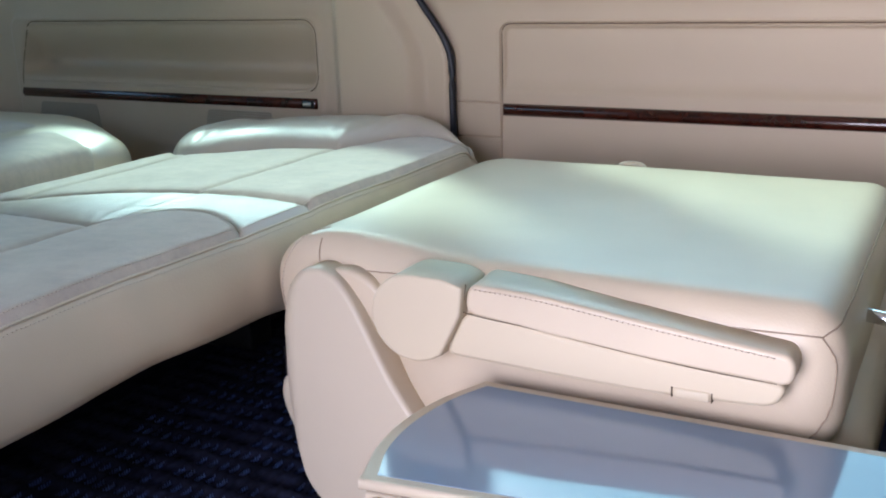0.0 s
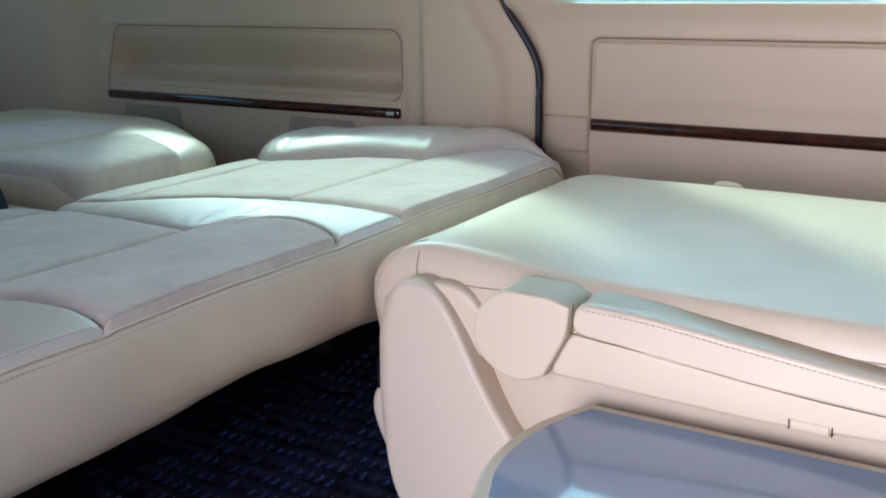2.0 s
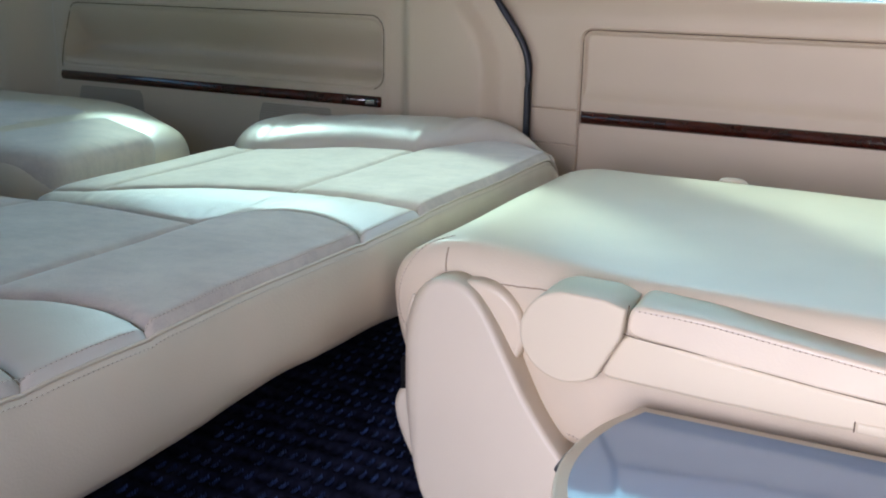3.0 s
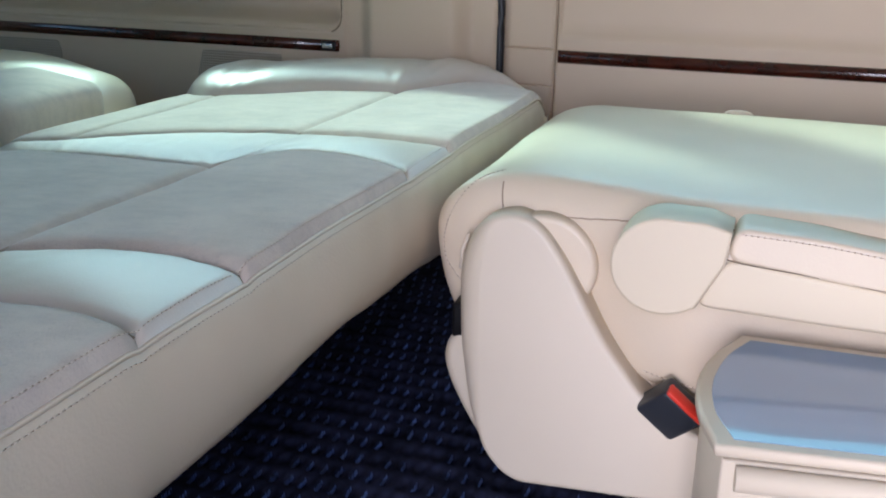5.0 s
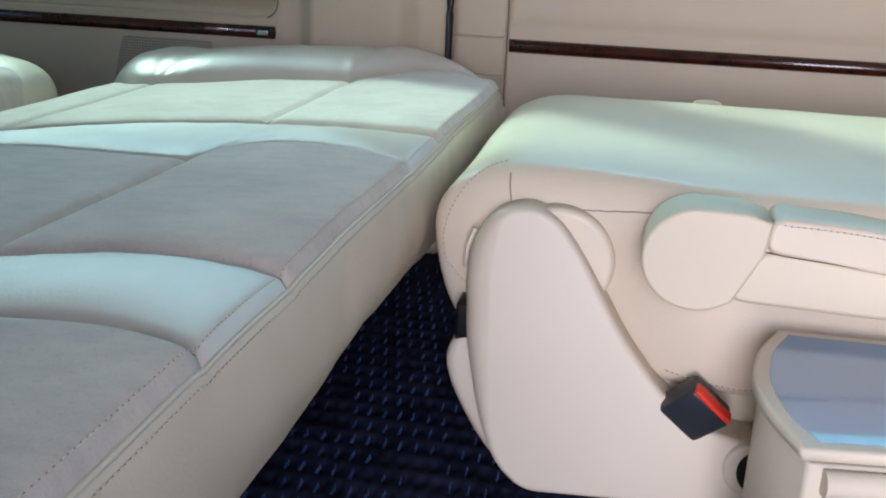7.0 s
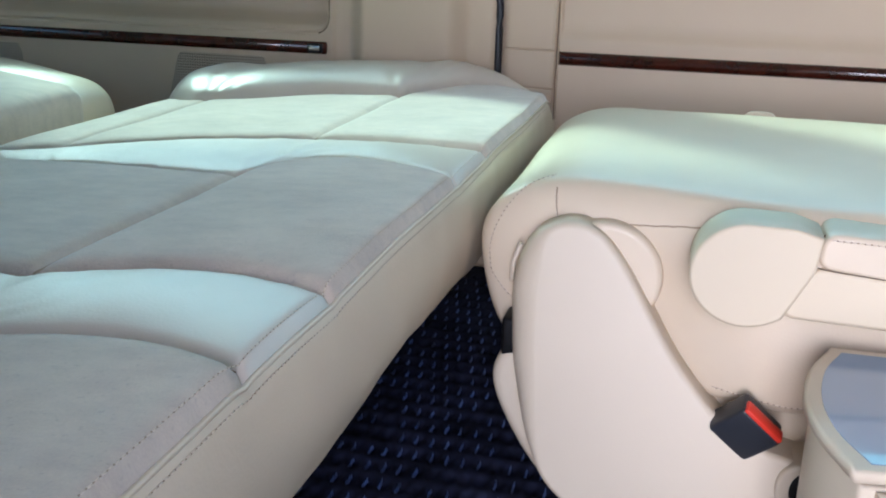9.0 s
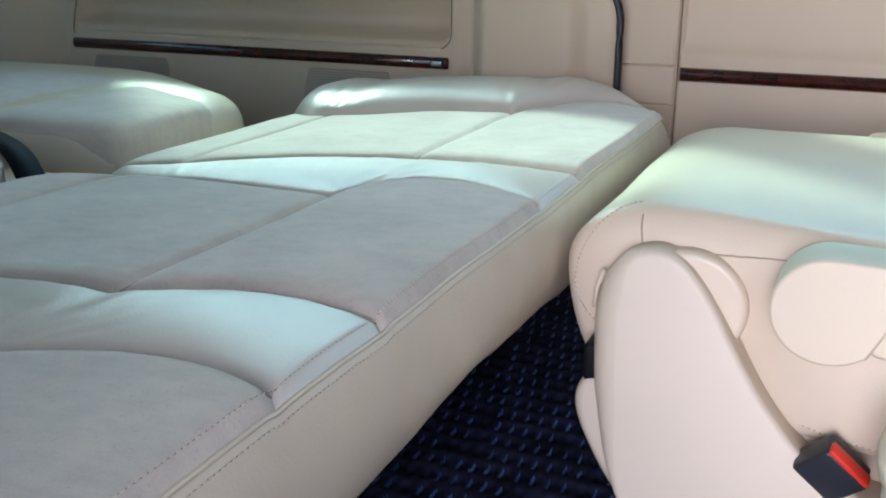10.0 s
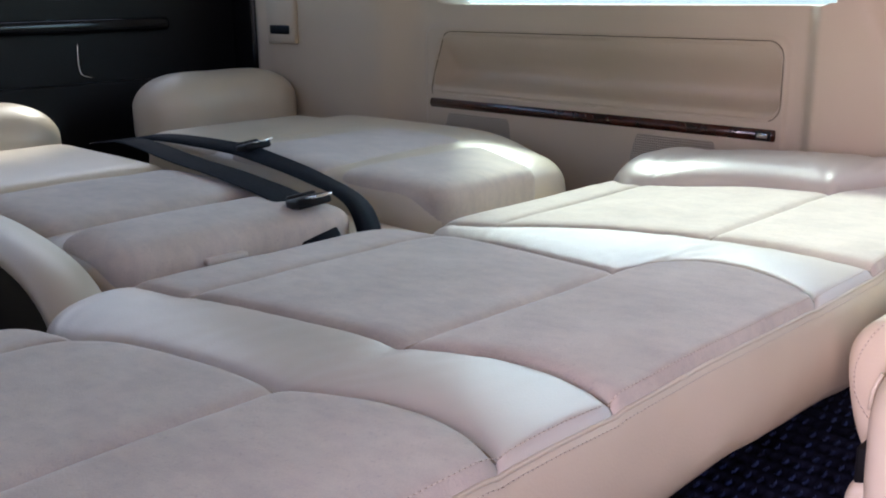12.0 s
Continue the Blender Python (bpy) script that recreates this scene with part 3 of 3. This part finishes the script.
for name, s in (("far_end", 1), ("near_end", -1)):
    bm = bmesh.new()
    rows = []
    for i in range(61):
        x = XR * i / 60
        xw = rear_x(x, BENCH_Y1 - 0.01 if s > 0 else BENCH_Y0)
        yy = far_edge(x) if s > 0 else BENCH_Y0
        rows.append([bm.verts.new((xw, yy + s * a, z)) for a, z in ((0.0, bench_height(x, yy)), (0.006, 0.25), (-0.01, 0.20))])
    for a, b in zip(rows, rows[1:]):
        for k in range(2):
            bm.faces.new((a[k], a[k + 1], b[k + 1], b[k]))
    part(name, bm, LEATHER, bench)
bm = bmesh.new()
tube(bm, [(0.0012, y, bench_height(0.0, y) - 0.0008) for y in ys], 0.0017, 8)
part("piping", bm, LEATHER, bench)
stitched("stitching", ([(0.0042, y, bench_height(0.0, y) - 0.0068) for y in ys if y > 0.1], [(-0.0062, y, bench_height(-0.0062, y) + 0.0002) for y in ys if y > 0.1]), bench, "beige stitching along the front edge", 0.0048, 0.0034, 0.00048)
for y in (0.02, 0.62, 1.2):
    part("leg", box(-0.44, -0.30, y, y + 0.06, 0.0, 0.225, r=0.006), BLACK, bench, "black steel leg under the bench")
bm = bmesh.new()
rbox(bm, -0.690, -0.640, 0.590, 0.650, 0.296, 0.306, r=0.004)
part("pull_tab", bm, PERF, bench, "small leather pull tab")


# ---------------------------------------------------------------- captain seat folded forward
seat = thing("captain_seat", 0.35, 1.1, 0.0, "cream leather captain seat with its backrest folded flat", "car seat")


def cushion(x0, x1, y0, y1, z0, z1, rx_lo, ry, rz_hi, n=28, crown=0.006, seed=0.0, power=2.6, rx_hi=0.0, rz_lo=0.0, rz_left=0.0):
    """A padded block: rounded with the given radii, slightly crowned and uneven."""
    bm = bmesh.new()
    bmesh.ops.create_cube(bm, size=2)
    bmesh.ops.subdivide_edges(bm, edges=bm.edges[:], cuts=n, use_grid_fill=True)
    cx, cy, cz, hx, hy, hz = (x0 + x1) / 2, (y0 + y1) / 2, (z0 + z1) / 2, (x1 - x0) / 2, (y1 - y0) / 2, (z1 - z0) / 2
    for v in bm.verts:
        p = Vector((math.sin(v.co.x * math.pi / 2) * 0.35 + v.co.x * 0.65, math.sin(v.co.y * math.pi / 2) * 0.35 + v.co.y * 0.65, v.co.z))
        q = Vector((p.x * hx, p.y * hy, p.z * hz))
        rx = rx_hi if rx_hi and q.x > 0 else rx_lo
        rz = rz_lo if rz_lo and q.z < 0 else rz_hi
        if rz_left:
            rz += (rz_left - rz) * step01(-q.x, hx - 0.17, hx - 0.06)
        core = Vector((max(-hx + rx, min(hx - rx, q.x)), max(-hy + ry, min(hy - ry, q.y)), max(-hz + rz, min(hz - rz, q.z))))
        d = q - core
        u = Vector((d.x / rx, d.y / ry, d.z / rz))
        m = max(abs(u.x), abs(u.y), abs(u.z))
        if m > 1e-6:
            u = u / ((abs(u.x) ** power + abs(u.y) ** power + abs(u.z) ** power) ** (1 / power)) * m
        q = core + Vector((u.x * rx, u.y * ry, u.z * rz))
        up = max(0.0, v.co.z)
        q.z += crown * up * (1 - (q.x / hx) ** 2) * (1 - (q.y / hy) ** 2)
        w = Vector((q.x + cx, q.y + cy, q.z + cz))
        q += q.normalized() * 0.0025 * noise.noise(w * 9 + Vector((seed, 0, 0)))
        v.co = q + Vector((cx, cy, cz))
    return bm


back_bm = cushion(0.017, 0.660, 0.826, 1.385, 0.196, 0.334, 0.108, 0.034, 0.050, n=48, crown=0.002, power=2.15, rx_hi=0.04, rz_lo=0.042, rz_left=0.0685)
for v in back_bm.verts:
    if v.co.y < 1.1:
        # the cover bulges lower towards the hinge
        v.co.z -= 0.056 * step01(v.co.x, 0.52, 0.33) * step01(v.co.z, 0.262, 0.20) * step01(v.co.y, 1.1, 0.95)
        k = (1.1 - v.co.y) / 0.274
        v.co.y += 0.050 * step01(v.co.x, 0.33, 0.12) * k
        # soft folds where the cover is pulled round the hinge
        v.co.y += 0.006 * k * math.exp(-((v.co.x - 0.19) / 0.035) ** 2) * step01(v.co.z, 0.29, 0.25)
        v.co.y -= 0.005 * k * math.exp(-((v.co.z - 0.305) / 0.02) ** 2) * math.exp(-((v.co.x - 0.13) / 0.05) ** 2)
back_tree = BVHTree.FromBMesh(back_bm)
back = part("backrest", back_bm, LEATHER, seat, "cream leather backrest lying face down")


def on_back(pts, lift=0.0003, n=10):
    """A line laid onto the backrest's surface."""
    out = []
    for p in spline(pts, n):
        co, no, _, _ = back_tree.find_nearest(p)
        out.append(co + no * lift)
    return out


part("seat_cushion", cushion(0.06, 0.68, 0.86, 1.37, 0.085, 0.212, 0.06, 0.05, 0.05, n=20, seed=4), LEATHER, seat)
part("seat_base", box(0.10, 0.62, 0.90, 1.33, 0.0, 0.10, r=0.01), BLACK, seat, "black seat base with rails")
# seams on the backrest
SEAM_LINES = (
    [(0.090, 0.884, 0.330), (0.091, 0.876, 0.318), (0.093, 0.868, 0.304), (0.096, 0.862, 0.285)],
    [(0.130, 0.850, 0.300), (0.165, 0.835, 0.305), (0.205, 0.828, 0.314), (0.27, 0.826, 0.318), (0.36, 0.826, 0.316), (0.50, 0.826, 0.309), (0.640, 0.832, 0.310)],
    [(0.640, 0.832, 0.310), (0.652, 0.90, 0.318), (0.656, 1.10, 0.320), (0.652, 1.34, 0.316)],
    [(0.640, 0.832, 0.310), (0.648, 0.840, 0.285), (0.645, 0.840, 0.245), (0.628, 0.842, 0.215)],
)
for pts in SEAM_LINES:
    part("seam", tube(bmesh.new(), on_back(pts, 0.0003, 14), 0.00075, 6), SEAM, seat)
stitched("stitching", [on_back([(0.084, 0.915, 0.333), (0.052, 0.890, 0.316), (0.028, 0.880, 0.275), (0.026, 0.880, 0.236), (0.050, 0.875, 0.21)], 0.0006, 16)], seat)
stitched("stitching", [on_back([(0.25, 0.840, 0.154), (0.36, 0.838, 0.160), (0.48, 0.836, 0.200), (0.56, 0.834, 0.214), (0.62, 0.840, 0.222)], 0.0006, 12)], seat)

# side cover with its rounded hump
outline = round_poly([(0.063, 0.165), (0.0575, 0.240), (0.067, 0.276), (0.086, 0.298), (0.115, 0.307), (0.143, 0.297), (0.168, 0.265), (0.190, 0.228), (0.214, 0.190), (0.254, 0.142),
                      (0.287, 0.117), (0.345, 0.104), (0.350, 0.040), (0.24, 0.034), (0.13, 0.028), (0.102, 0.052), (0.080, 0.10)], 0.018, 6)
cover = prism(outline, 0.812, 0.900, r=lambda x: 0.006 + 0.022 * (1 - step01(x, 0.052, 0.100)), seg=7)
for v in cover.verts:
    if v.co.y < 0.899:
        v.co.y += 0.11 * (v.co.z - 0.04)    # the face leans back towards its top
part("side_cover", cover, PLASTIC, seat, "cream plastic side cover over the recliner")
outline = [(p.x, p.y) for p in smooth_poly([(0.040, 0.125), (0.046, 0.165), (0.075, 0.17), (0.12, 0.10), (0.11, 0.03), (0.085, 0.045)], 3)]
part("lower_cover", prism(outline, 0.850, 0.91, r=0.010, seg=4), PLASTIC, seat)
# black block put in for the shaded gap above the lower cover
part("recess_shade", box(0.050, 0.10, 0.853, 0.90, 0.160, 0.200, r=0.004), BLACK, seat)
part("foot_plate", box(0.13, 0.40, 0.862, 0.95, 0.0, 0.024, r=0.008), PLASTIC, seat)
bm = bmesh.new()
tube(bm, [(0.0560, 0.862, 0.236), (0.0575, 0.862, 0.256), (0.064, 0.862, 0.274)], 0.0024, 6)
part("release_lever", bm, PLASTIC, seat)

boss = [(0.144 + 0.054 * math.cos(a), 0.252 + 0.052 * math.sin(a)) for a in [2 * math.pi * k / 48 for k in range(48)]]
part("hinge_boss", prism(boss, 0.8530, 0.89, r=0.006, seg=4), LEATHER, seat, "round leather-covered hinge boss")

# armrest: pivot disc, padded top, hard lower shell, latch
arm = part("armrest", prism(round_poly([(0.300, 0.254), (0.321, 0.318), (0.400, 0.316), (0.610, 0.294), (0.612, 0.262), (0.45, 0.255)], 0.014), 0.806, 0.845, r=0.004, seg=3), LEATHER, seat, "cream armrest lying along the backrest")
part("armrest_shell", prism(round_poly([(0.294, 0.250), (0.318, 0.2985), (0.40, 0.2895), (0.50, 0.2805), (0.621, 0.2755), (0.610, 0.2525), (0.50, 0.2465), (0.40, 0.2475)], 0.016), 0.8000, 0.845, r=0.0045, seg=4), DISC, arm, "hard cream plastic lower half")
pad = prism(round_poly([(0.3195, 0.2970), (0.3235, 0.327), (0.395, 0.3245), (0.477, 0.3160), (0.551, 0.3085), (0.625, 0.3020), (0.624, 0.2745), (0.50, 0.2795), (0.40, 0.2885)], 0.013, 7), 0.7975, 0.846, r=0.0045, seg=6)
for v in pad.verts:
    v.co.z += 0.06 * (v.co.y - 0.7965) * step01(v.co.z, 0.290, 0.305)    # the top rises to the back
part("armrest_pad", pad, LEATHER, arm, "padded leather top")
disc_outline = [(0.266 + 0.047 * math.cos(a), 0.287 + 0.045 * math.sin(a)) for a in [2 * math.pi * k / 48 for k in range(13, 42)]]
disc_outline += [(0.297, 0.252), (0.319, 0.296), (0.322, 0.325), (0.300, 0.331)]
part("pivot_disc", prism(disc_outline, 0.788, 0.845, r=0.003, seg=3), DISC, arm, "round cream plastic pivot cover")
latch = part("latch", box(0.524, 0.556, 0.7985, 0.806, 0.2475, 0.2575, r=0.002), DISC, arm, "small recessed latch tab")
# thin dark bars draw the shaded edges of the latch recess
bm = bmesh.new()
part("latch_slot", rbox(bm, 0.5220, 0.5232, 0.7987, 0.806, 0.2478, 0.2575, r=0.0004), GAP, arm)
part("latch_slot", box(0.5568, 0.5580, 0.7990, 0.806, 0.2480, 0.2570, r=0.0004), GAP, arm)
# dark tube drawing the shaded joints between pad, shell and pivot cover
part("joint", tube(bmesh.new(), spline([(0.3225, 0.7975, 0.3265), (0.3205, 0.7965, 0.312), (0.3200, 0.7965, 0.2985), (0.395, 0.7985, 0.2915), (0.477, 0.7985, 0.2835), (0.552, 0.7985, 0.2780), (0.610, 0.8000, 0.2755)], 10), 0.0005, 6), GAP, arm)
stitched("armrest_stitching", [[(x, 0.7974, z) for x, _, z in spline([(0.330, 0, 0.3225), (0.395, 0, 0.3200), (0.477, 0, 0.3115), (0.551, 0, 0.3040), (0.608, 0, 0.2990)], 16)]], arm, "", 0.0052, 0.0034, 0.0007)

# headrest of the folded backrest with chrome posts
part("headrest", cushion(0.702, 0.83, 0.96, 1.25, 0.10, 0.245, 0.05, 0.05, 0.06, n=16), LEATHER, seat)
bm = bmesh.new()
for y in (0.985, 1.20):
    part("headrest_post", tube(bmesh.new(), [(0.64, y, 0.285), (0.72, y, 0.275)], 0.007, 12), CHROME, seat, "chrome headrest post")
tube(bm, spline([(0.28, 1.374, 0.322), (0.287, 1.377, 0.331), (0.312, 1.377, 0.331), (0.32, 1.374, 0.322)]), 0.005, 8)
part("loop_handle", bm, LEATHER, seat)

# buckle
buckle = thing("seat_belt_buckle", 0.29, 0.85, 0.12, "black seat belt buckle with a red button", "buckle")
bm = box(-0.024, 0.024, -0.013, 0.013, -0.018, 0.025, r=0.004, seg=3)
body = part("buckle_body", bm, BUCKLE, buckle)
btn = part("red_button", box(-0.0222, 0.0222, -0.0122, 0.0010, 0.022, 0.0275, r=0.0015), RED, buckle, "red release button")
for o in (body, btn):
    o.matrix_parent_inverse = Matrix()
buckle.matrix_world = pose(0.281, 0.824, 0.132, 24, 42, 10)

# ---------------------------------------------------------------- console box with a glossy lid
console = thing("console_box", 0.65, 0.69, 0.0, "cream plastic console box with a glossy blue-grey lid", "console")


def lid_outline(inset):
    pts = [(0.340 + inset * 0.6, 0.800 - inset), (0.318 + inset, 0.745), (0.310 + inset, 0.690), (0.315 + inset, 0.640), (0.332 + inset * 0.9, 0.586 + inset), (0.98 - inset, 0.670 + inset), (0.98 - inset, 0.812 - inset)]
    if inset > 0:
        pts[5] = (0.98 - inset, 0.672 + inset)
    arc = [(v.x, v.y) for v in spline([(*p, 0) for p in pts[:5]], 6)]
    return arc + pts[5:]


def slab(outline, z0, z1, r=0.003, seg=3):
    bm = prism(outline, -z1, -z0, r=r, seg=seg)
    for v in bm.verts:
        x, y, z = v.co
        v.co = (x, z, -y)
    return bm


part("lid", slab(lid_outline(0.0), 0.2215, 0.230, r=0.003), PLASTIC, console, "cream rim of the lid")
part("lid_inlay", slab(lid_outline(0.012), 0.222, 0.2306, r=0.0003, seg=2), LID, console, "glossy blue-grey inlay")
body_o = [(x + 0.006 if x < 0.6 else x - 0.006, y * 0.97 + 0.018) for x, y in lid_outline(0.0)]
part("body", slab(body_o, 0.0, 0.2195, r=0.003), PLASTIC, console)
part("pull_bar", tube(bmesh.new(), [(0.346, 0.583, 0.2085), (0.98, 0.667, 0.2085)], 0.0095, 14), PLASTIC, console, "rounded pull bar under the lid")
part("front_panel", rbox(bmesh.new(), 0.0, 0.60, -0.008, 0.010, 0.03, 0.190, r=0.004), PALEBLUE, console, "pale glossy front panel").matrix_world = pose(0.372, 0.592, 0, 0, 0, 7.5)

# ---------------------------------------------------------------- third row folded flat


def rear_seat(name, y0, y1, label):
    s = thing(name, -1.1, (y0 + y1) / 2, 0.0, label, "car seat", "third-row seats")
    base = cushion(-1.55, -0.655, y0, y1, 0.16, 0.318 if y0 < 0.9 else 0.326, 0.09, 0.06, 0.06, n=30, crown=0.008, seed=y0 * 7)
    if y0 > 0.9:
        for v in base.verts:
            # a raised bolster along the far side
            v.co.z += 0.005 * math.exp(-((v.co.y - y1 + 0.10) / 0.055) ** 2) * step01(v.co.z, 0.24, 0.30) * step01(v.co.x, -1.50, -1.30)

    def trimmed(bm):
        # the far front corner is cut back in a long curve
        for v in bm.verts if y0 > 0.9 else ():
            v.co.y -= 0.24 * step01(v.co.x, -1.10, -0.55) * step01(v.co.y, y0, y1)
        return bm

    part("base_cushion", trimmed(base), LEATHER, s)
    ym0, ym1 = y0 + 0.012, y1 - 0.13
    if y0 < 0.9:
        ym0, ym1 = y0 + 0.02, y1 - 0.02
    xa, xb = (-0.912, -1.24) if y0 > 0.9 else (-0.835, -1.142)
    for x0, x1 in ((xa, -0.650), (xb, xa - 0.005)):
        part("suede_panel", trimmed(cushion(x0, x1, ym0, ym1, 0.27 if x0 < -1 else 0.18, 0.333, 0.05, 0.06, 0.03, n=18, crown=0.004, seed=x0)), SUEDE, s, "beige suede panel")
    part("leather_end", cushion(-1.56, xb - 0.005, ym0, ym1, 0.27, 0.334, 0.05, 0.06, 0.03, n=16, crown=0.003, seed=3), LEATHER, s)
    part("frame", box(-1.5, -0.75, y0 + 0.05, y1 - 0.05, 0.0, 0.18, r=0.01), BLACK, s)
    h0, h1, ht = (1.125, 1.56, 0.425) if y0 > 0.9 else (0.50, 0.915, 0.392)
    hr = part("headrest", cushion(-1.90, -1.68, h0, h1, 0.22, ht, 0.10, 0.11, 0.075, n=22, seed=y1, power=2.0), LEATHER, s, "rounded cream leather headrest")
    for y in (h0 + 0.12, h1 - 0.12):
        part("headrest_post", tube(bmesh.new(), [(-1.70, y, 0.31), (-1.52, y, 0.28)], 0.006, 10), CHROME, hr)
    return s


rear_seat("folding_seat", 0.985, 1.565, "cream leather and suede third-row seat folded flat by the far wall")
rear_seat("folding_seat", 0.46, 0.865, "cream leather and suede third-row seat folded flat beside the belts")


def rear_belt(pts, tongue, ang, label, width, side=None):
    b = thing("seat_belt", *pts[0], label, "seat belt", "third-row seat belts")
    line = spline(pts, 8)
    part("webbing", ribbon(bmesh.new(), line, width, 0.003, side), WEB, b)
    t = box(-0.024, 0.018, -0.026, 0.026, -0.006, 0.008, r=0.004)
    rbox(t, -0.030, -0.018, -0.022, 0.022, 0.004, 0.012, r=0.003)
    bmesh.ops.transform(t, matrix=pose(*tongue, 6, -10, ang), verts=t.verts)
    part("buckle_body", t, BLACK, b)
    for y0 in (-0.013, 0.006):
        t = box(0.014, 0.046, y0, y0 + 0.007, 0.004, 0.0075, r=0.001)
        bmesh.ops.transform(t, matrix=pose(*tongue, 6, -14, ang), verts=t.verts)
        part("tongue_prong", t, CHROME, b, "chrome latch tongue")
    t = box(0.042, 0.050, -0.013, 0.013, 0.004, 0.0075, r=0.001)
    bmesh.ops.transform(t, matrix=pose(*tongue, 6, -14, ang), verts=t.verts)
    part("tongue", t, CHROME, b, "chrome latch tongue")
    return b


rear_belt([(-1.60, 0.935, 0.315), (-1.41, 0.906, 0.340), (-1.11, 0.846, 0.343), (-0.90, 0.818, 0.341), (-0.71, 0.787, 0.328), (-0.61, 0.757, 0.27), (-0.57, 0.748, 0.20)], (-0.68, 0.778, 0.343), -12, "black seat belt lying over the seat with a chrome tongue", 0.058)
rear_belt([(-1.60, 0.965, 0.315), (-1.42, 0.968, 0.340), (-1.17, 0.972, 0.344), (-1.02, 0.950, 0.342), (-0.83, 0.905, 0.338), (-0.69, 0.868, 0.326), (-0.62, 0.838, 0.28), (-0.57, 0.815, 0.20)], (-1.11, 0.985, 0.350), -6, "black twisted seat belt webbing with a chrome latch plate", 0.042, lambda u: Vector((0.25, 1.0, 0.30 * math.sin(u * 5.0))))
tagged(part("belt_trough", box(-1.55, -0.66, 0.868, 0.982, 0.0, 0.27, r=0.02), LEATHER), "cream padded gap filler between the third-row seats", "filler")

shield = thing("side_shield", -0.8, 0.42, 0.0, "cream plastic side shield beside the third-row seat", "seat trim")
part("shield_top", ribbon(bmesh.new(), spline([(-1.30, 0.44, 0.325), (-1.05, 0.44, 0.325), (-0.85, 0.435, 0.322), (-0.68, 0.425, 0.300), (-0.58, 0.41, 0.24), (-0.55, 0.40, 0.12), (-0.55, 0.40, 0.0)], 8), 0.07, 0.02), PLASTIC, shield)
# black sheet put in for the shaded void under the shield top
part("shield_shade", box(-1.30, -0.70, 0.43, 0.455, 0.0, 0.30, r=0.006), BLACK, shield)

# hooks on the tailgate
for y in (1.10, 0.86):
    bm = bmesh.new()
    tube(bm, spline([(REAR + 0.022, y, 0.50), (REAR + 0.026, y, 0.43), (REAR + 0.035, y + 0.025, 0.415)]), 0.0013, 6)
    tagged(part("hook", bm, CHROME), "thin wire hook hanging on the black tailgate", "hook", "tailgate hooks")

# cup-shaped bracket beside the seat cover
outer = [(0.338 + 0.024 * math.cos(a), 0.083 + 0.027 * math.sin(a)) for a in [2 * math.pi * k / 32 for k in range(32)]]
bracket = tagged(part("belt_anchor_cover", prism(outer, 0.812, 0.86, r=0.004), PLASTIC), "round cream belt anchor cover with a dark opening", "anchor cover")
# black disc on the cover's face, drawing its shaded hole
inner = [(0.343 + 0.017 * math.cos(a), 0.083 + 0.021 * math.sin(a)) for a in [2 * math.pi * k / 32 for k in range(32)]]
part("opening", prism(inner, 0.8105, 0.85, r=0.001), BLACK, bracket)

# carpet: a thick pile with rows of oval dimples, each with a short line of shiny loops at its side
PITCH_X, PITCH_Y = 0.0175, 0.034
gx, gy = np.meshgrid(np.arange(-0.36, 0.62, 0.0032), np.arange(0.14, 1.52, 0.0034))
row_i = np.floor(gy / PITCH_Y)
u = (gx / PITCH_X + 0.5 * (row_i % 2)) % 1.0 - 0.5
v = gy / PITCH_Y % 1.0 - 0.5
dimple = np.clip(1 - (u / 0.36) ** 2 - (v / 0.36) ** 2, 0, 1)
gz = 0.009 - 0.0065 * np.sqrt(dimple) + np.random.RandomState(3).uniform(-0.0006, 0.0006, gx.shape)
ny, nx = gx.shape
cell = (np.arange(ny - 1)[:, None] * nx + np.arange(nx - 1)[None, :]).ravel()
me = bpy.data.meshes.new("carpet_pile")
me.from_pydata(np.stack([gx.ravel(), gy.ravel(), gz.ravel()], 1).tolist(), [], np.stack([cell, cell + 1, cell + nx + 1, cell + nx], 1).tolist())
me.materials.append(CARPET)
me.shade_smooth()
tagged(new("carpet_pile", me), "navy carpet pile with rows of oval dimples", "carpet", kind="stuff")
verts, faces = [], []
rng = random.Random(5)
for row in range(5, 44):
    for col in range(-15, 35):
        if rng.random() < 0.10 + 0.5 * max(0.0, noise.noise(Vector((col * 0.35, row * 0.35, 3.0)))):
            continue
        x, y = (col - 0.5 * (row % 2) + 0.30) * PITCH_X + rng.uniform(-0.001, 0.001), row * PITCH_Y + 0.007 + rng.uniform(-0.002, 0.002)
        for k in range(5):
            h, w = 0.0085 + rng.uniform(0.0008, 0.0028), 0.0011
            px, py = x + rng.uniform(-0.0005, 0.0005), y + k * 0.0042
            b = len(verts)
            verts += [(px - w, py - 0.0013, 0.004), (px + w, py - 0.0013, 0.004), (px + w, py + 0.0013, 0.004), (px - w, py + 0.0013, 0.004), (px, py - 0.0005, h), (px, py + 0.0005, h)]
            faces += [(b, b + 1, b + 4), (b + 1, b + 2, b + 5, b + 4), (b + 2, b + 3, b + 5), (b + 3, b, b + 4, b + 5)]
me = bpy.data.meshes.new("carpet_loops")
me.from_pydata(verts, [], faces)
me.materials.append(LOOP)
tagged(new("carpet_loops", me), "rows of shiny navy loops in the carpet pile", "carpet", kind="stuff")
